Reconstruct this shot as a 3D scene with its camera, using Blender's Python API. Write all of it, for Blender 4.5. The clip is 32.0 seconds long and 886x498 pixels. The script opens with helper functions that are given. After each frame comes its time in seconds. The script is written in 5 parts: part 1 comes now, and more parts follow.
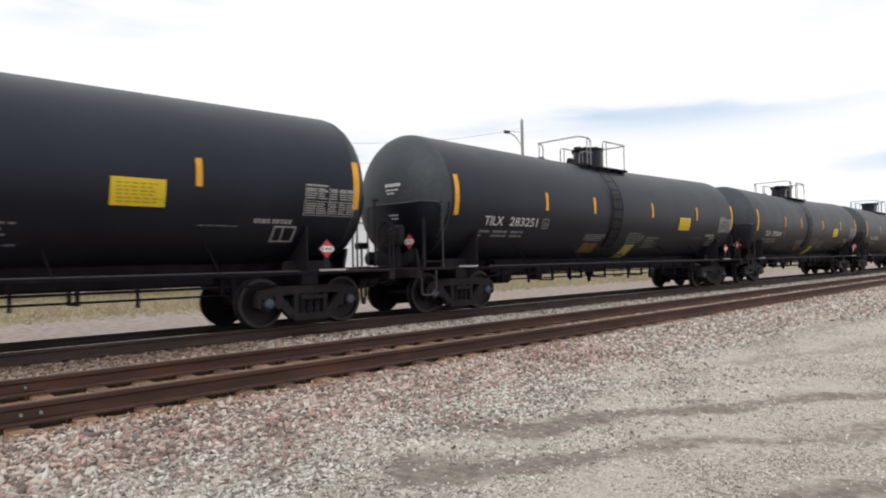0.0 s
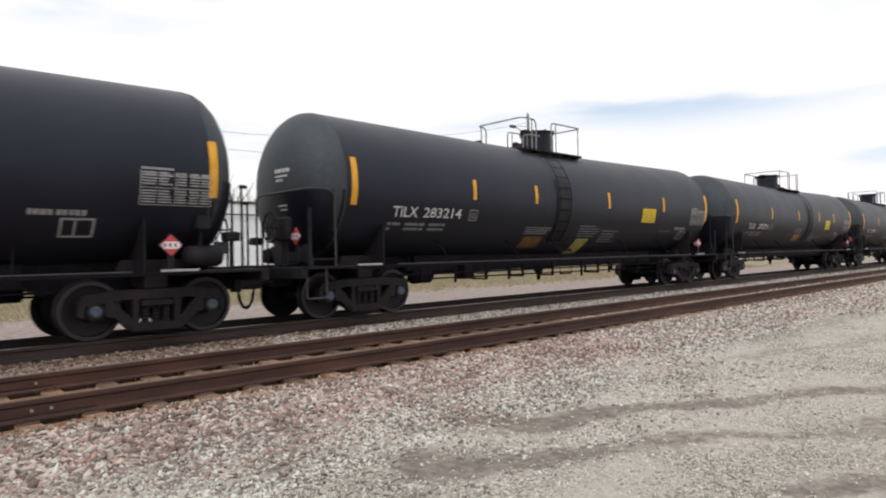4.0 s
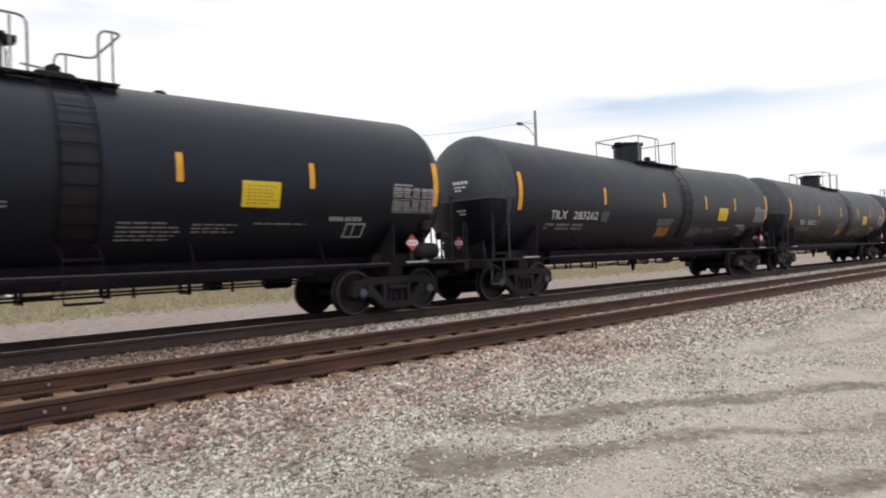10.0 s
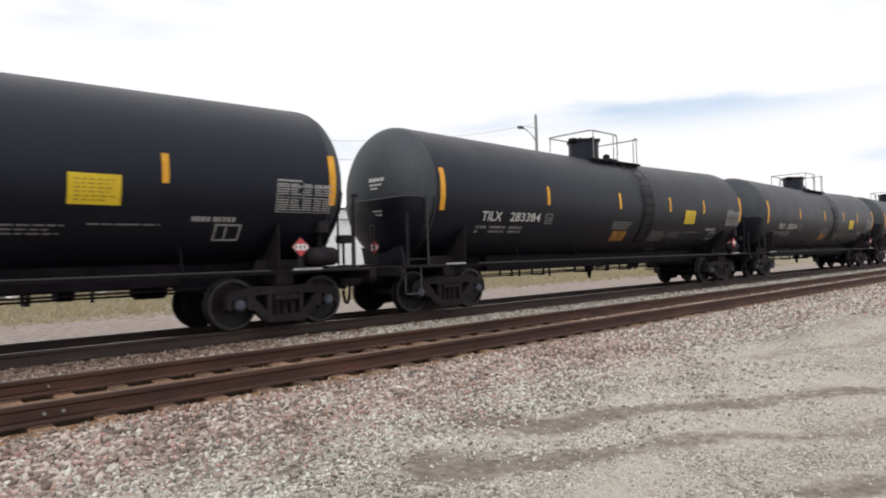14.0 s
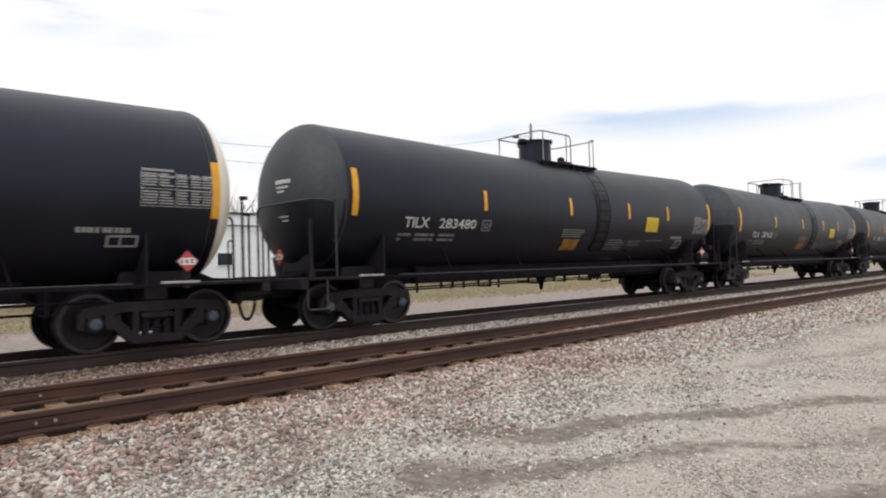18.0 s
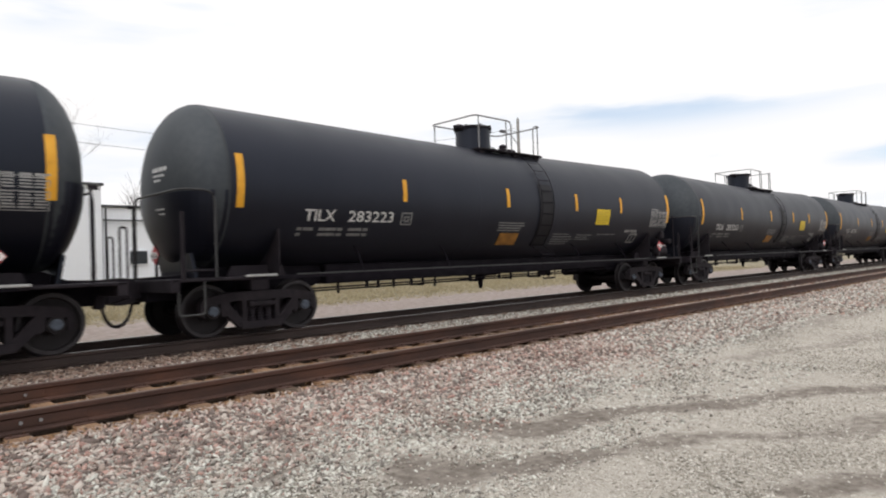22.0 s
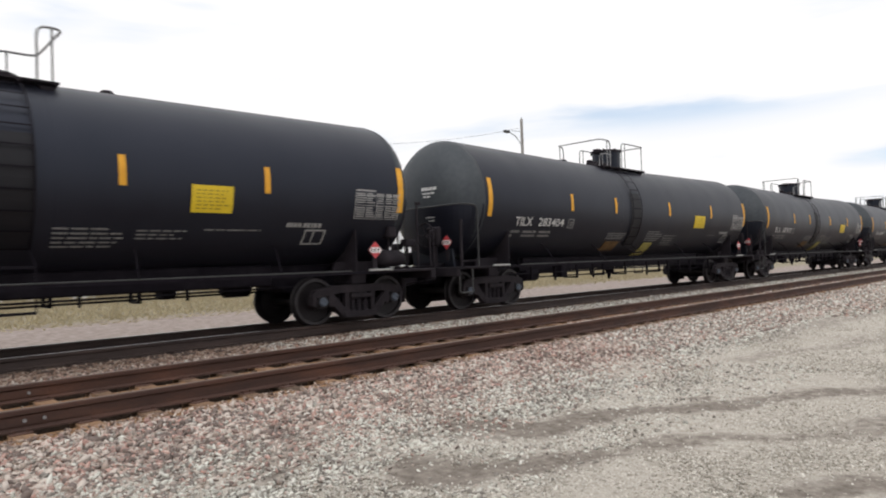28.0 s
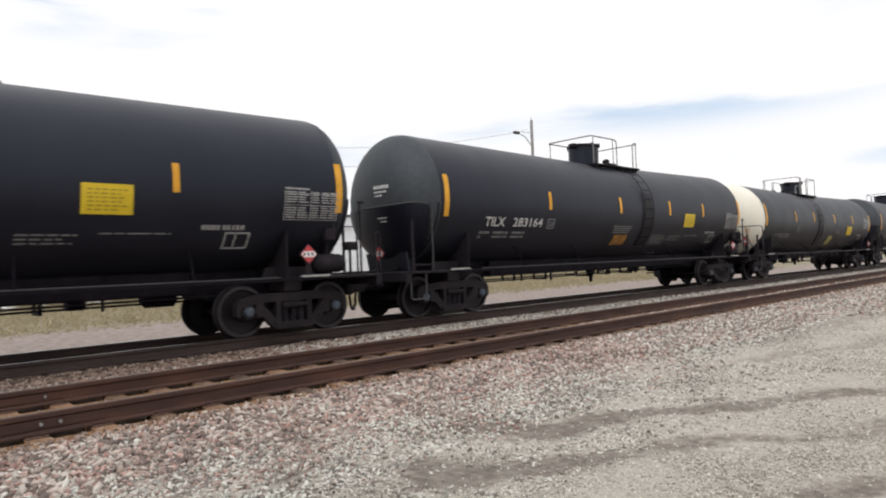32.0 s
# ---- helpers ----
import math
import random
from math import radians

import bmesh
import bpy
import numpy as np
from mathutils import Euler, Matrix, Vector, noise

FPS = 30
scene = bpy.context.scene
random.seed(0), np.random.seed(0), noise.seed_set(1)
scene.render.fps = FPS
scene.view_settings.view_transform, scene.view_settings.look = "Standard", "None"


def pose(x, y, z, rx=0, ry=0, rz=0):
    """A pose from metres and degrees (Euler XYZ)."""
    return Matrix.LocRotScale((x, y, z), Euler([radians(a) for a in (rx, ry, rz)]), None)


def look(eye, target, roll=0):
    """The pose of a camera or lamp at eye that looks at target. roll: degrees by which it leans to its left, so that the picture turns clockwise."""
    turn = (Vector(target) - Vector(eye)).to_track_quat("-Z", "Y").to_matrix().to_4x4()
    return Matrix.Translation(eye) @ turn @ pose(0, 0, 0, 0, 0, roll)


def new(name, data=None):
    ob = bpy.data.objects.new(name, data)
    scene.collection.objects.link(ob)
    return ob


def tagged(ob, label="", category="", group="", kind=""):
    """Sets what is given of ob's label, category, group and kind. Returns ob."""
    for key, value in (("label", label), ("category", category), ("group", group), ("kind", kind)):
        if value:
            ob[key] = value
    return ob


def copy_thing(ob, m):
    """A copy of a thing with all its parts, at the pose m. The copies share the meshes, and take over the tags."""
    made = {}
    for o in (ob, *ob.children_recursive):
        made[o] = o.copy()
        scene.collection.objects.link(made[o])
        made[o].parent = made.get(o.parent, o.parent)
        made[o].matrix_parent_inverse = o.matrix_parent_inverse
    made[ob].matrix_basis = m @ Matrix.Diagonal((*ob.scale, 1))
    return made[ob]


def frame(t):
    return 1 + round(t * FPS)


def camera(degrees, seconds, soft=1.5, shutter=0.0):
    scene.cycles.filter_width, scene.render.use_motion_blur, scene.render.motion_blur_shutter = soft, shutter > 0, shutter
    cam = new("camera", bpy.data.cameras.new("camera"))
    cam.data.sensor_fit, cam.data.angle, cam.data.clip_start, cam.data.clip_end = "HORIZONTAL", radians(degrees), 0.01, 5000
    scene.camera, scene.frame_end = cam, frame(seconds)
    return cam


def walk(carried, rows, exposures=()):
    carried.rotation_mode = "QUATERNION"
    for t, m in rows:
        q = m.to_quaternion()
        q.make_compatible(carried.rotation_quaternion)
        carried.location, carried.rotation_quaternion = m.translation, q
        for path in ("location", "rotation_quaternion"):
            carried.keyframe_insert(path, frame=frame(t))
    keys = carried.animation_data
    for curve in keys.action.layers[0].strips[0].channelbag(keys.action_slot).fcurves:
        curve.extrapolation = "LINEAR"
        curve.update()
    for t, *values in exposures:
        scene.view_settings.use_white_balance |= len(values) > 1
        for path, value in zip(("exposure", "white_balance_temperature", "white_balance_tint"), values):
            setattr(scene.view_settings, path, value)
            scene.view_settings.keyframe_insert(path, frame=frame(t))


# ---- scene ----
# ---------------------------------------------------------------- camera
# x runs along the tracks, y away from the camera, z = 0 is the top of the rails
EYE = (0.0, 0.0, 1.149)
RAIL_SIDE = 6.58       # near rail of the siding
RAIL_MAIN = 10.796     # near rail of the main line
TRACK_SIDE = RAIL_SIDE + 0.75
TRACK_MAIN = RAIL_MAIN + 0.75
GROUND = -0.32

cam = camera(68.97, 32.0, soft=2.0, shutter=0.06)
# seconds, turn from straight across towards +x, tilt up, lean (degrees)
AIM = [
    (0, 44.432, 1.138, -1.154), (0.5, 44.330, 1.127, -1.074), (1, 44.253, 1.106, -1.086), (1.5, 44.187, 1.078, -1.095),
    (2, 44.110, 1.036, -1.101), (2.5, 44.034, 0.957, -1.143), (3, 43.977, 0.852, -1.217), (3.5, 43.932, 0.759, -1.320),
    (5.5, 43.662, 0.675, -1.508), (6, 43.577, 0.712, -1.590), (6.5, 43.446, 0.768, -1.698), (7, 43.291, 0.813, -1.842),
    (7.5, 43.199, 0.824, -1.923), (8, 43.188, 0.817, -1.962), (8.5, 43.181, 0.775, -1.980), (9, 43.172, 0.704, -1.963),
    (9.5, 43.169, 0.650, -1.949), (10, 43.131, 0.581, -1.930), (10.5, 43.073, 0.481, -1.929), (11, 43.057, 0.427, -1.959),
    (11.5, 43.068, 0.433, -1.964), (12, 43.076, 0.451, -1.938), (12.5, 43.080, 0.482, -1.931), (13, 43.081, 0.543, -1.906),
    (13.5, 43.090, 0.660, -1.830), (14, 43.103, 0.872, -1.711), (14.5, 43.089, 1.138, -1.507), (16.5, 43.237, 1.489, -1.602),
    (17, 43.329, 1.508, -1.593), (17.5, 43.426, 1.568, -1.566), (18, 43.555, 1.632, -1.668), (18.5, 43.685, 1.673, -1.771),
    (19, 43.795, 1.686, -1.776), (19.5, 43.924, 1.652, -1.788), (20, 44.070, 1.565, -1.832), (20.5, 44.213, 1.462, -1.893),
    (21, 44.368, 1.365, -1.991), (21.5, 44.507, 1.272, -2.080), (22, 44.610, 1.172, -2.088), (22.5, 44.710, 1.066, -1.982),
    (23, 44.799, 0.969, -1.727), (23.5, 44.863, 0.901, -1.414), (24, 44.894, 0.919, -1.218), (24.5, 44.829, 0.995, -1.243),
    (25, 44.662, 1.044, -1.401), (25.5, 44.502, 1.045, -1.485), (27.5, 44.456, 1.126, -1.810), (28, 44.329, 1.168, -1.848),
    (28.5, 44.134, 1.239, -1.828), (29, 43.933, 1.313, -1.858), (29.5, 43.765, 1.354, -1.960), (30, 43.617, 1.384, -2.018),
    (30.5, 43.496, 1.418, -2.033), (31, 43.408, 1.448, -2.038), (31.5, 43.366, 1.443, -2.101), (32, 43.374, 1.376, -2.320),
]


def aim(yaw, tilt, lean):
    a, b = radians(yaw), radians(tilt)
    way = Vector((math.sin(a) * math.cos(b), math.cos(a) * math.cos(b), math.sin(b)))
    return look(EYE, Vector(EYE) + way, lean)


walk(cam, [(t, aim(a, b, c)) for t, a, b, c in AIM])

# the train's way: seconds and how far it has run, in metres
RUN = [
    (0, -0.01), (1, 23.25), (2, 46.74), (3, 70.11), (4, 93.51), (5, 116.92), (6, 140.32), (7, 163.72),
    (8, 187.00), (9, 210.39), (10, 233.70), (11, 256.97), (12, 280.27), (13, 303.57), (14, 326.84), (15, 350.08),
    (16, 373.32), (17, 396.57), (18, 419.55), (19, 442.70), (20, 465.99), (21, 489.07), (22, 512.19), (23, 535.36),
    (24, 558.55), (25, 581.59), (26, 604.68), (27, 627.76), (28, 650.84), (29, 673.85), (30, 696.82), (31, 720.13),
    (32, 743.15),
]
CAR = 18.11            # length over the couplers
FIRST = 8.91           # where the first coupling stands at 0 s
SLACK = {4: 0.08, 8: 0.06, 22: 0.26, 26: 0.08, 38: -0.06, 39: -0.08}  # play in the couplings of single cars

# ---------------------------------------------------------------- world and light
world = bpy.data.worlds.new("overcast_sky")
scene.world = world
world.use_nodes = True
wt = world.node_tree
wt.nodes.clear()
sky = wt.nodes.new("ShaderNodeTexSky")
sky.sky_type = "NISHITA"
sky.sun_disc = False
sky.sun_elevation = radians(38)
sky.sun_rotation = radians(258)
sky_bg = wt.nodes.new("ShaderNodeBackground")
sky_bg.inputs["Strength"].default_value = 0.13
wt.links.new(sky.outputs[0], sky_bg.inputs["Color"])
co = wt.nodes.new("ShaderNodeTexCoord")
mp = wt.nodes.new("ShaderNodeMapping")
mp.inputs["Scale"].default_value = (1.3, 1.3, 7.5)
mp.inputs["Location"].default_value = (0.62, 0.35, 1.62)
mp.inputs["Rotation"].default_value = (0.10, -0.12, 0.52)
nz = wt.nodes.new("ShaderNodeTexNoise")
nz.inputs["Scale"].default_value = 1.7
nz.inputs["Detail"].default_value = 5.0
nz.inputs["Roughness"].default_value = 0.5
# how closed the cloud cover is
rp = wt.nodes.new("ShaderNodeValToRGB")
rp.color_ramp.elements[0].position, rp.color_ramp.elements[0].color = 0.22, (0.60, 0.60, 0.60, 1)
rp.color_ramp.elements[1].position, rp.color_ramp.elements[1].color = 0.36, (1, 1, 1, 1)
cl = wt.nodes.new("ShaderNodeValToRGB")
rp.color_ramp.interpolation = cl.color_ramp.interpolation = "EASE"
cl.color_ramp.elements[0].position, cl.color_ramp.elements[0].color = 0.18, (0.72, 0.805, 0.925, 1)
cl.color_ramp.elements[1].position, cl.color_ramp.elements[1].color = 0.50, (1.0, 0.985, 0.985, 1)
# an overcast sky is brighter overhead than near the horizon
up = wt.nodes.new("ShaderNodeSeparateXYZ")
lift = wt.nodes.new("ShaderNodeMapRange")
lift.interpolation_type = "SMOOTHSTEP"
lift.inputs["From Min"].default_value, lift.inputs["From Max"].default_value = 0.35, 0.95
lift.inputs["To Min"].default_value, lift.inputs["To Max"].default_value = 1.05, 1.50
cloud_bg = wt.nodes.new("ShaderNodeBackground")
mx = wt.nodes.new("ShaderNodeMixShader")
wo = wt.nodes.new("ShaderNodeOutputWorld")
wt.links.new(co.outputs["Generated"], mp.inputs["Vector"])
wt.links.new(co.outputs["Generated"], up.inputs[0])
wt.links.new(up.outputs[2], lift.inputs[0])
wt.links.new(lift.outputs[0], cloud_bg.inputs["Strength"])
wt.links.new(mp.outputs[0], nz.inputs["Vector"])


def sky_math(op, a, b=None):
    k = wt.nodes.new("ShaderNodeMath")
    k.operation = op
    for i, v in enumerate((a, b)):
        if isinstance(v, (int, float)):
            k.inputs[i].default_value = v
        elif v is not None:
            wt.links.new(v, k.inputs[i])
    return k.outputs[0]


# thin places where the blue shows: bearing, height, half width and half height in degrees, slope, depth
THIN = [(12.0, 18.6, 5.5, 2.0, 0.05, 0.13), (24.0, 21.2, 4.0, 1.0, 0.0, 0.12), (70.0, 11.5, 28.0, 3.4, 0.055, 0.165), (66.5, 7.6, 8.0, 1.5, 0.0, 0.13),
        (96.0, 16.0, 22.0, 2.6, 0.1, 0.16), (-35.0, 24.0, 30.0, 4.0, 0.1, 0.16), (48.0, 15.5, 16.0, 1.6, 0.08, 0.10), (84.0, 6.2, 12.0, 1.2, 0.0, 0.13)]
bearing = sky_math("MULTIPLY", sky_math("ARCTAN2", up.outputs[0], up.outputs[1]), 57.2958)
above = sky_math("MULTIPLY", sky_math("ARCSINE", up.outputs[2]), 57.2958)
cover = nz.outputs[0]
for a0, h0, wide, high, slope, depth in THIN:
    da = sky_math("SUBTRACT", bearing, a0)
    dh = sky_math("SUBTRACT", sky_math("SUBTRACT", above, h0), sky_math("MULTIPLY", da, slope))
    dh = sky_math("ADD", dh, sky_math("MULTIPLY", sky_math("SUBTRACT", nz.outputs[0], 0.5), 4.0 * high))
    e = sky_math("ADD", sky_math("POWER", sky_math("ABSOLUTE", sky_math("DIVIDE", da, wide)), 2.0), sky_math("POWER", sky_math("ABSOLUTE", sky_math("DIVIDE", dh, high)), 2.0))
    hole = sky_math("MULTIPLY", sky_math("POWER", sky_math("MAXIMUM", sky_math("SUBTRACT", 1.0, e), 0.0), 2.0), depth)
    cover = sky_math("SUBTRACT", cover, hole)
wt.links.new(cover, rp.inputs[0])
wt.links.new(cover, cl.inputs[0])
wt.links.new(cl.outputs[0], cloud_bg.inputs["Color"])
wt.links.new(rp.outputs[0], mx.inputs[0])
wt.links.new(sky_bg.outputs[0], mx.inputs[1])
wt.links.new(cloud_bg.outputs[0], mx.inputs[2])
wt.links.new(mx.outputs[0], wo.inputs["Surface"])

sun = new("sun", bpy.data.lights.new("sun", "SUN"))
sun.data.energy, sun.data.angle, sun.data.color = 0.9, radians(40), (1.0, 0.975, 0.94)
sun.matrix_world = look((-40, -8, 36), (0, 0, 0))
scene.view_settings.exposure = 0.0


# ---------------------------------------------------------------- materials
def material(name, colours, scale=4.0, rough=(0.5, 0.7), metal=0.0, bump=0.0, bump_scale=60.0, island=0.0, shared=0.0,
             stretch=(1, 1, 1), detail=6.0, spec=0.5, coords="Object"):
    """Two or three base colours mixed by noise; a finer noise gives relief and gloss variation."""
    m = bpy.data.materials.new(name)
    m.use_nodes = True
    nt = m.node_tree
    b = nt.nodes["Principled BSDF"]
    tc = nt.nodes.new("ShaderNodeTexCoord")
    ma = nt.nodes.new("ShaderNodeMapping")
    ma.inputs["Scale"].default_value = stretch
    nt.links.new(tc.outputs[coords], ma.inputs["Vector"])
    n1 = nt.nodes.new("ShaderNodeTexNoise")
    n1.inputs["Scale"].default_value, n1.inputs["Detail"].default_value = scale, detail
    n2 = nt.nodes.new("ShaderNodeTexNoise")
    n2.inputs["Scale"].default_value, n2.inputs["Detail"].default_value = bump_scale, 4.0
    nt.links.new(ma.outputs[0], n1.inputs["Vector"])
    nt.links.new(ma.outputs[0], n2.inputs["Vector"])
    ramp = nt.nodes.new("ShaderNodeValToRGB")
    els = ramp.color_ramp.elements
    while len(els) < len(colours):
        els.new(0.5)
    for i, c in enumerate(colours):
        els[i].position = 0.3 + 0.4 * i / max(1, len(colours) - 1)
        els[i].color = (*c, 1)
    fac = n1.outputs[0]
    mixn = nt.nodes.new("ShaderNodeMath")
    mixn.operation = "MULTIPLY_ADD"
    mixn.inputs[1].default_value, mixn.inputs[2].default_value = 0.35, 0.0
    nt.links.new(n2.outputs[0], mixn.inputs[0])
    add = nt.nodes.new("ShaderNodeMath")
    add.operation = "MULTIPLY_ADD"
    add.inputs[1].default_value = 0.65
    nt.links.new(fac, add.inputs[0])
    nt.links.new(mixn.outputs[0], add.inputs[2])
    fac = add.outputs[0]
    if island or shared:
        src = nt.nodes.new("ShaderNodeNewGeometry" if island else "ShaderNodeObjectInfo")
        out = src.outputs["Random Per Island" if island else "Random"]
        ad = nt.nodes.new("ShaderNodeMath")
        ad.operation = "MULTIPLY_ADD"
        ad.inputs[1].default_value = island or shared
        sub = nt.nodes.new("ShaderNodeMath")
        sub.operation = "SUBTRACT"
        sub.inputs[1].default_value = 0.5
        nt.links.new(out, sub.inputs[0])
        nt.links.new(sub.outputs[0], ad.inputs[0])
        nt.links.new(fac, ad.inputs[2])
        fac = ad.outputs[0]
    nt.links.new(fac, ramp.inputs[0])
    nt.links.new(ramp.outputs[0], b.inputs["Base Color"])
    mr = nt.nodes.new("ShaderNodeMapRange")
    mr.inputs["To Min"].default_value, mr.inputs["To Max"].default_value = rough
    nt.links.new(n2.outputs[0], mr.inputs[0])
    nt.links.new(mr.outputs[0], b.inputs["Roughness"])
    b.inputs["Metallic"].default_value = metal
    b.inputs["Specular IOR Level"].default_value = spec
    if bump:
        bp = nt.nodes.new("ShaderNodeBump")
        bp.inputs["Strength"].default_value, bp.inputs["Distance"].default_value = bump, 0.01
        nt.links.new(n2.outputs[0], bp.inputs["Height"])
        nt.links.new(bp.outputs[0], b.inputs["Normal"])
    return m


BLACK = material("black_tank_paint", [(0.0038, 0.0038, 0.0072), (0.0064, 0.0064, 0.0108), (0.0112, 0.0112, 0.0168)], 0.7, (0.36, 0.54),
                 # Lighter copy of the tank black: light falling on the heads is in the colour.
                 bump=0.01, bump_scale=1.3, stretch=(0.8, 0.6, 0.5), shared=0.4, spec=0.38)
HEADLIT = material("lit_black_head_paint", [(0.026, 0.029, 0.032), (0.041, 0.045, 0.047), (0.062, 0.066, 0.067)], 0.7, (0.55, 0.7), bump=0.03, bump_scale=9.0, spec=0.4)
FRAME = material("sooty_black_steel", [(0.0108, 0.0086, 0.0115), (0.0176, 0.0145, 0.0184), (0.0275, 0.0230, 0.0270)], 3.0, (0.65, 0.85), bump=0.2, spec=0.16)
TRUCK = material("dusty_brown_black_cast_steel", [(0.0106, 0.0085, 0.0113), (0.0185, 0.0150, 0.0184), (0.0315, 0.0260, 0.0295)], 5.0, (0.7, 0.9), bump=0.4, spec=0.2)
TREAD = material("worn_wheel_steel", [(0.0075, 0.0058, 0.0072), (0.0155, 0.0122, 0.0142)], 6.0, (0.45, 0.7), metal=0.2, bump=0.2, spec=0.3)
# Rim paler than the wheel: the sky's glint on it is put into the colour.
RIM = material("glint_grey_wheel_rim", [(0.019, 0.0165, 0.019), (0.046, 0.042, 0.046)], 6.0, (0.4, 0.55), metal=0.5, bump=0.2)
RAILSTEEL = material("polished_rail_head", [(0.30, 0.29, 0.29), (0.42, 0.41, 0.41)], 8.0, (0.28, 0.4), metal=1.0)
PIPE = material("grey_black_pipe", [(0.020, 0.021, 0.022), (0.042, 0.042, 0.042)], 6.0, (0.5, 0.65))
# Darker copy of FRAME for ladder, sill and underbelly, shade put into the colour.
FITTING = material("darkened_black_steel", [(0.0050, 0.0042, 0.0066), (0.0095, 0.0080, 0.0115), (0.0150, 0.0130, 0.0170)], 4.0, (0.6, 0.8), bump=0.15, spec=0.07)
DARKSTRIP = material("matt_black_strip", [(0.0040, 0.0040, 0.0068), (0.0070, 0.0070, 0.0105)], 3.0, (0.5, 0.62), spec=0.30)
RAILPIPE = material("weathered_grey_handrail", [(0.14, 0.14, 0.145), (0.26, 0.26, 0.265)], 6.0, (0.5, 0.7))
ENDRAIL = material("dull_grey_end_rail", [(0.013, 0.0135, 0.015), (0.030, 0.030, 0.032)], 6.0, (0.45, 0.65))
CREAM = material("cream_white_paint", [(0.62, 0.57, 0.47), (0.74, 0.70, 0.60), (0.80, 0.77, 0.68)], 1.2, (0.4, 0.55), stretch=(1, 1, 0.4))
STRIPE = material("yellow_reflective_tape", [(0.52, 0.24, 0.008), (0.68, 0.33, 0.012), (0.76, 0.39, 0.03)], 5.0, (0.45, 0.6))
YELLOW = material("yellow_warning_board", [(0.58, 0.41, 0.010), (0.70, 0.51, 0.018)], 5.0, (0.45, 0.65))
ORANGE = material("faded_orange_board", [(0.13, 0.058, 0.010), (0.25, 0.113, 0.016), (0.35, 0.165, 0.026)], 4.0, (0.5, 0.7))
ORANGEDIRTY = material("grimy_orange_board", [(0.055, 0.030, 0.012), (0.12, 0.064, 0.020), (0.19, 0.105, 0.032)], 4.0, (0.5, 0.7))
OLIVE = material("dirty_yellow_board", [(0.16, 0.14, 0.035), (0.30, 0.26, 0.06), (0.40, 0.35, 0.12)], 5.0, (0.5, 0.7))
BOARDINK = material("board_print", [(0.30, 0.22, 0.01), (0.36, 0.27, 0.02)], 5.0, (0.5, 0.7))
FIGURES = material("grey_white_stencil_paint", [(0.14, 0.14, 0.14), (0.27, 0.27, 0.27), (0.40, 0.40, 0.40)], 22.0, (0.5, 0.7))
WHITE = material("white_stencil_paint", [(0.42, 0.42, 0.42), (0.62, 0.62, 0.61)], 14.0, (0.5, 0.7))
DIM = material("worn_white_stencil_paint", [(0.06, 0.06, 0.06), (0.16, 0.16, 0.16), (0.29, 0.29, 0.29)], 26.0, (0.5, 0.7))
LIMITS = material("thin_white_stencil_paint", [(0.09, 0.09, 0.09), (0.16, 0.16, 0.16), (0.24, 0.24, 0.24)], 18.0, (0.5, 0.7))
RED = material("red_placard", [(0.40, 0.03, 0.04), (0.55, 0.06, 0.07)], 8.0, (0.4, 0.6))
PLACARD = material("white_placard", [(0.66, 0.60, 0.60), (0.78, 0.73, 0.73)], 8.0, (0.4, 0.6))
RUSTSTREAK = material("brown_rust_streak", [(0.20, 0.10, 0.04), (0.34, 0.20, 0.09), (0.50, 0.38, 0.22)], 9.0, (0.6, 0.8))
HUB = material("blue_grey_bearing_cap", [(0.042, 0.050, 0.068), (0.10, 0.122, 0.158)], 10.0, (0.45, 0.65), metal=0.2)
# Pale grey for the step edges, a painted glint.
GLINT = material("step_edge_glint", [(0.26, 0.26, 0.26), (0.40, 0.40, 0.39)], 10.0, (0.4, 0.6))
RUST = material("rusty_rail", [(0.026, 0.0125, 0.010), (0.054, 0.0245, 0.017), (0.100, 0.042, 0.025)], 3.0, (0.7, 0.9), bump=0.3, stretch=(0.4, 2, 2))
RUSTTOP = material("rusty_rail_head", [(0.10, 0.070, 0.055), (0.15, 0.11, 0.09)], 3.0, (0.55, 0.75), metal=0.2, stretch=(0.3, 2, 2))
DARKRAIL = material("dark_grimy_rail", [(0.018, 0.0115, 0.0105), (0.036, 0.0225, 0.0195), (0.062, 0.039, 0.033)], 3.0, (0.65, 0.88), bump=0.3, stretch=(0.4, 2, 2))
TIE = material("weathered_rust_stained_tie", [(0.06, 0.038, 0.024), (0.15, 0.085, 0.046), (0.27, 0.155, 0.082)], 5.0, (0.8, 0.95), bump=0.6, stretch=(2, 0.4, 1), shared=0.3)
TIEDARK = material("oil_dark_tie", [(0.045, 0.030, 0.024), (0.12, 0.078, 0.060)], 5.0, (0.8, 0.95), bump=0.6, stretch=(2, 0.4, 1), shared=0.3)
STONE = material("pink_grey_granite_ballast", [(0.16, 0.125, 0.11), (0.385, 0.217, 0.180), (0.25, 0.24, 0.215), (0.38, 0.285, 0.235), (0.28, 0.275, 0.245), (0.44, 0.22, 0.175), (0.50, 0.44, 0.39)],
                 2.0, (0.75, 0.95), bump=0.5, bump_scale=120, island=0.8)
GREYSTONE = material("pale_grey_green_ballast", [(0.19, 0.17, 0.15), (0.31, 0.295, 0.262), (0.42, 0.42, 0.38), (0.34, 0.255, 0.215), (0.50, 0.50, 0.445), (0.37, 0.355, 0.315), (0.60, 0.59, 0.535)],
                     2.0, (0.75, 0.95), bump=0.5, bump_scale=120, island=0.8)
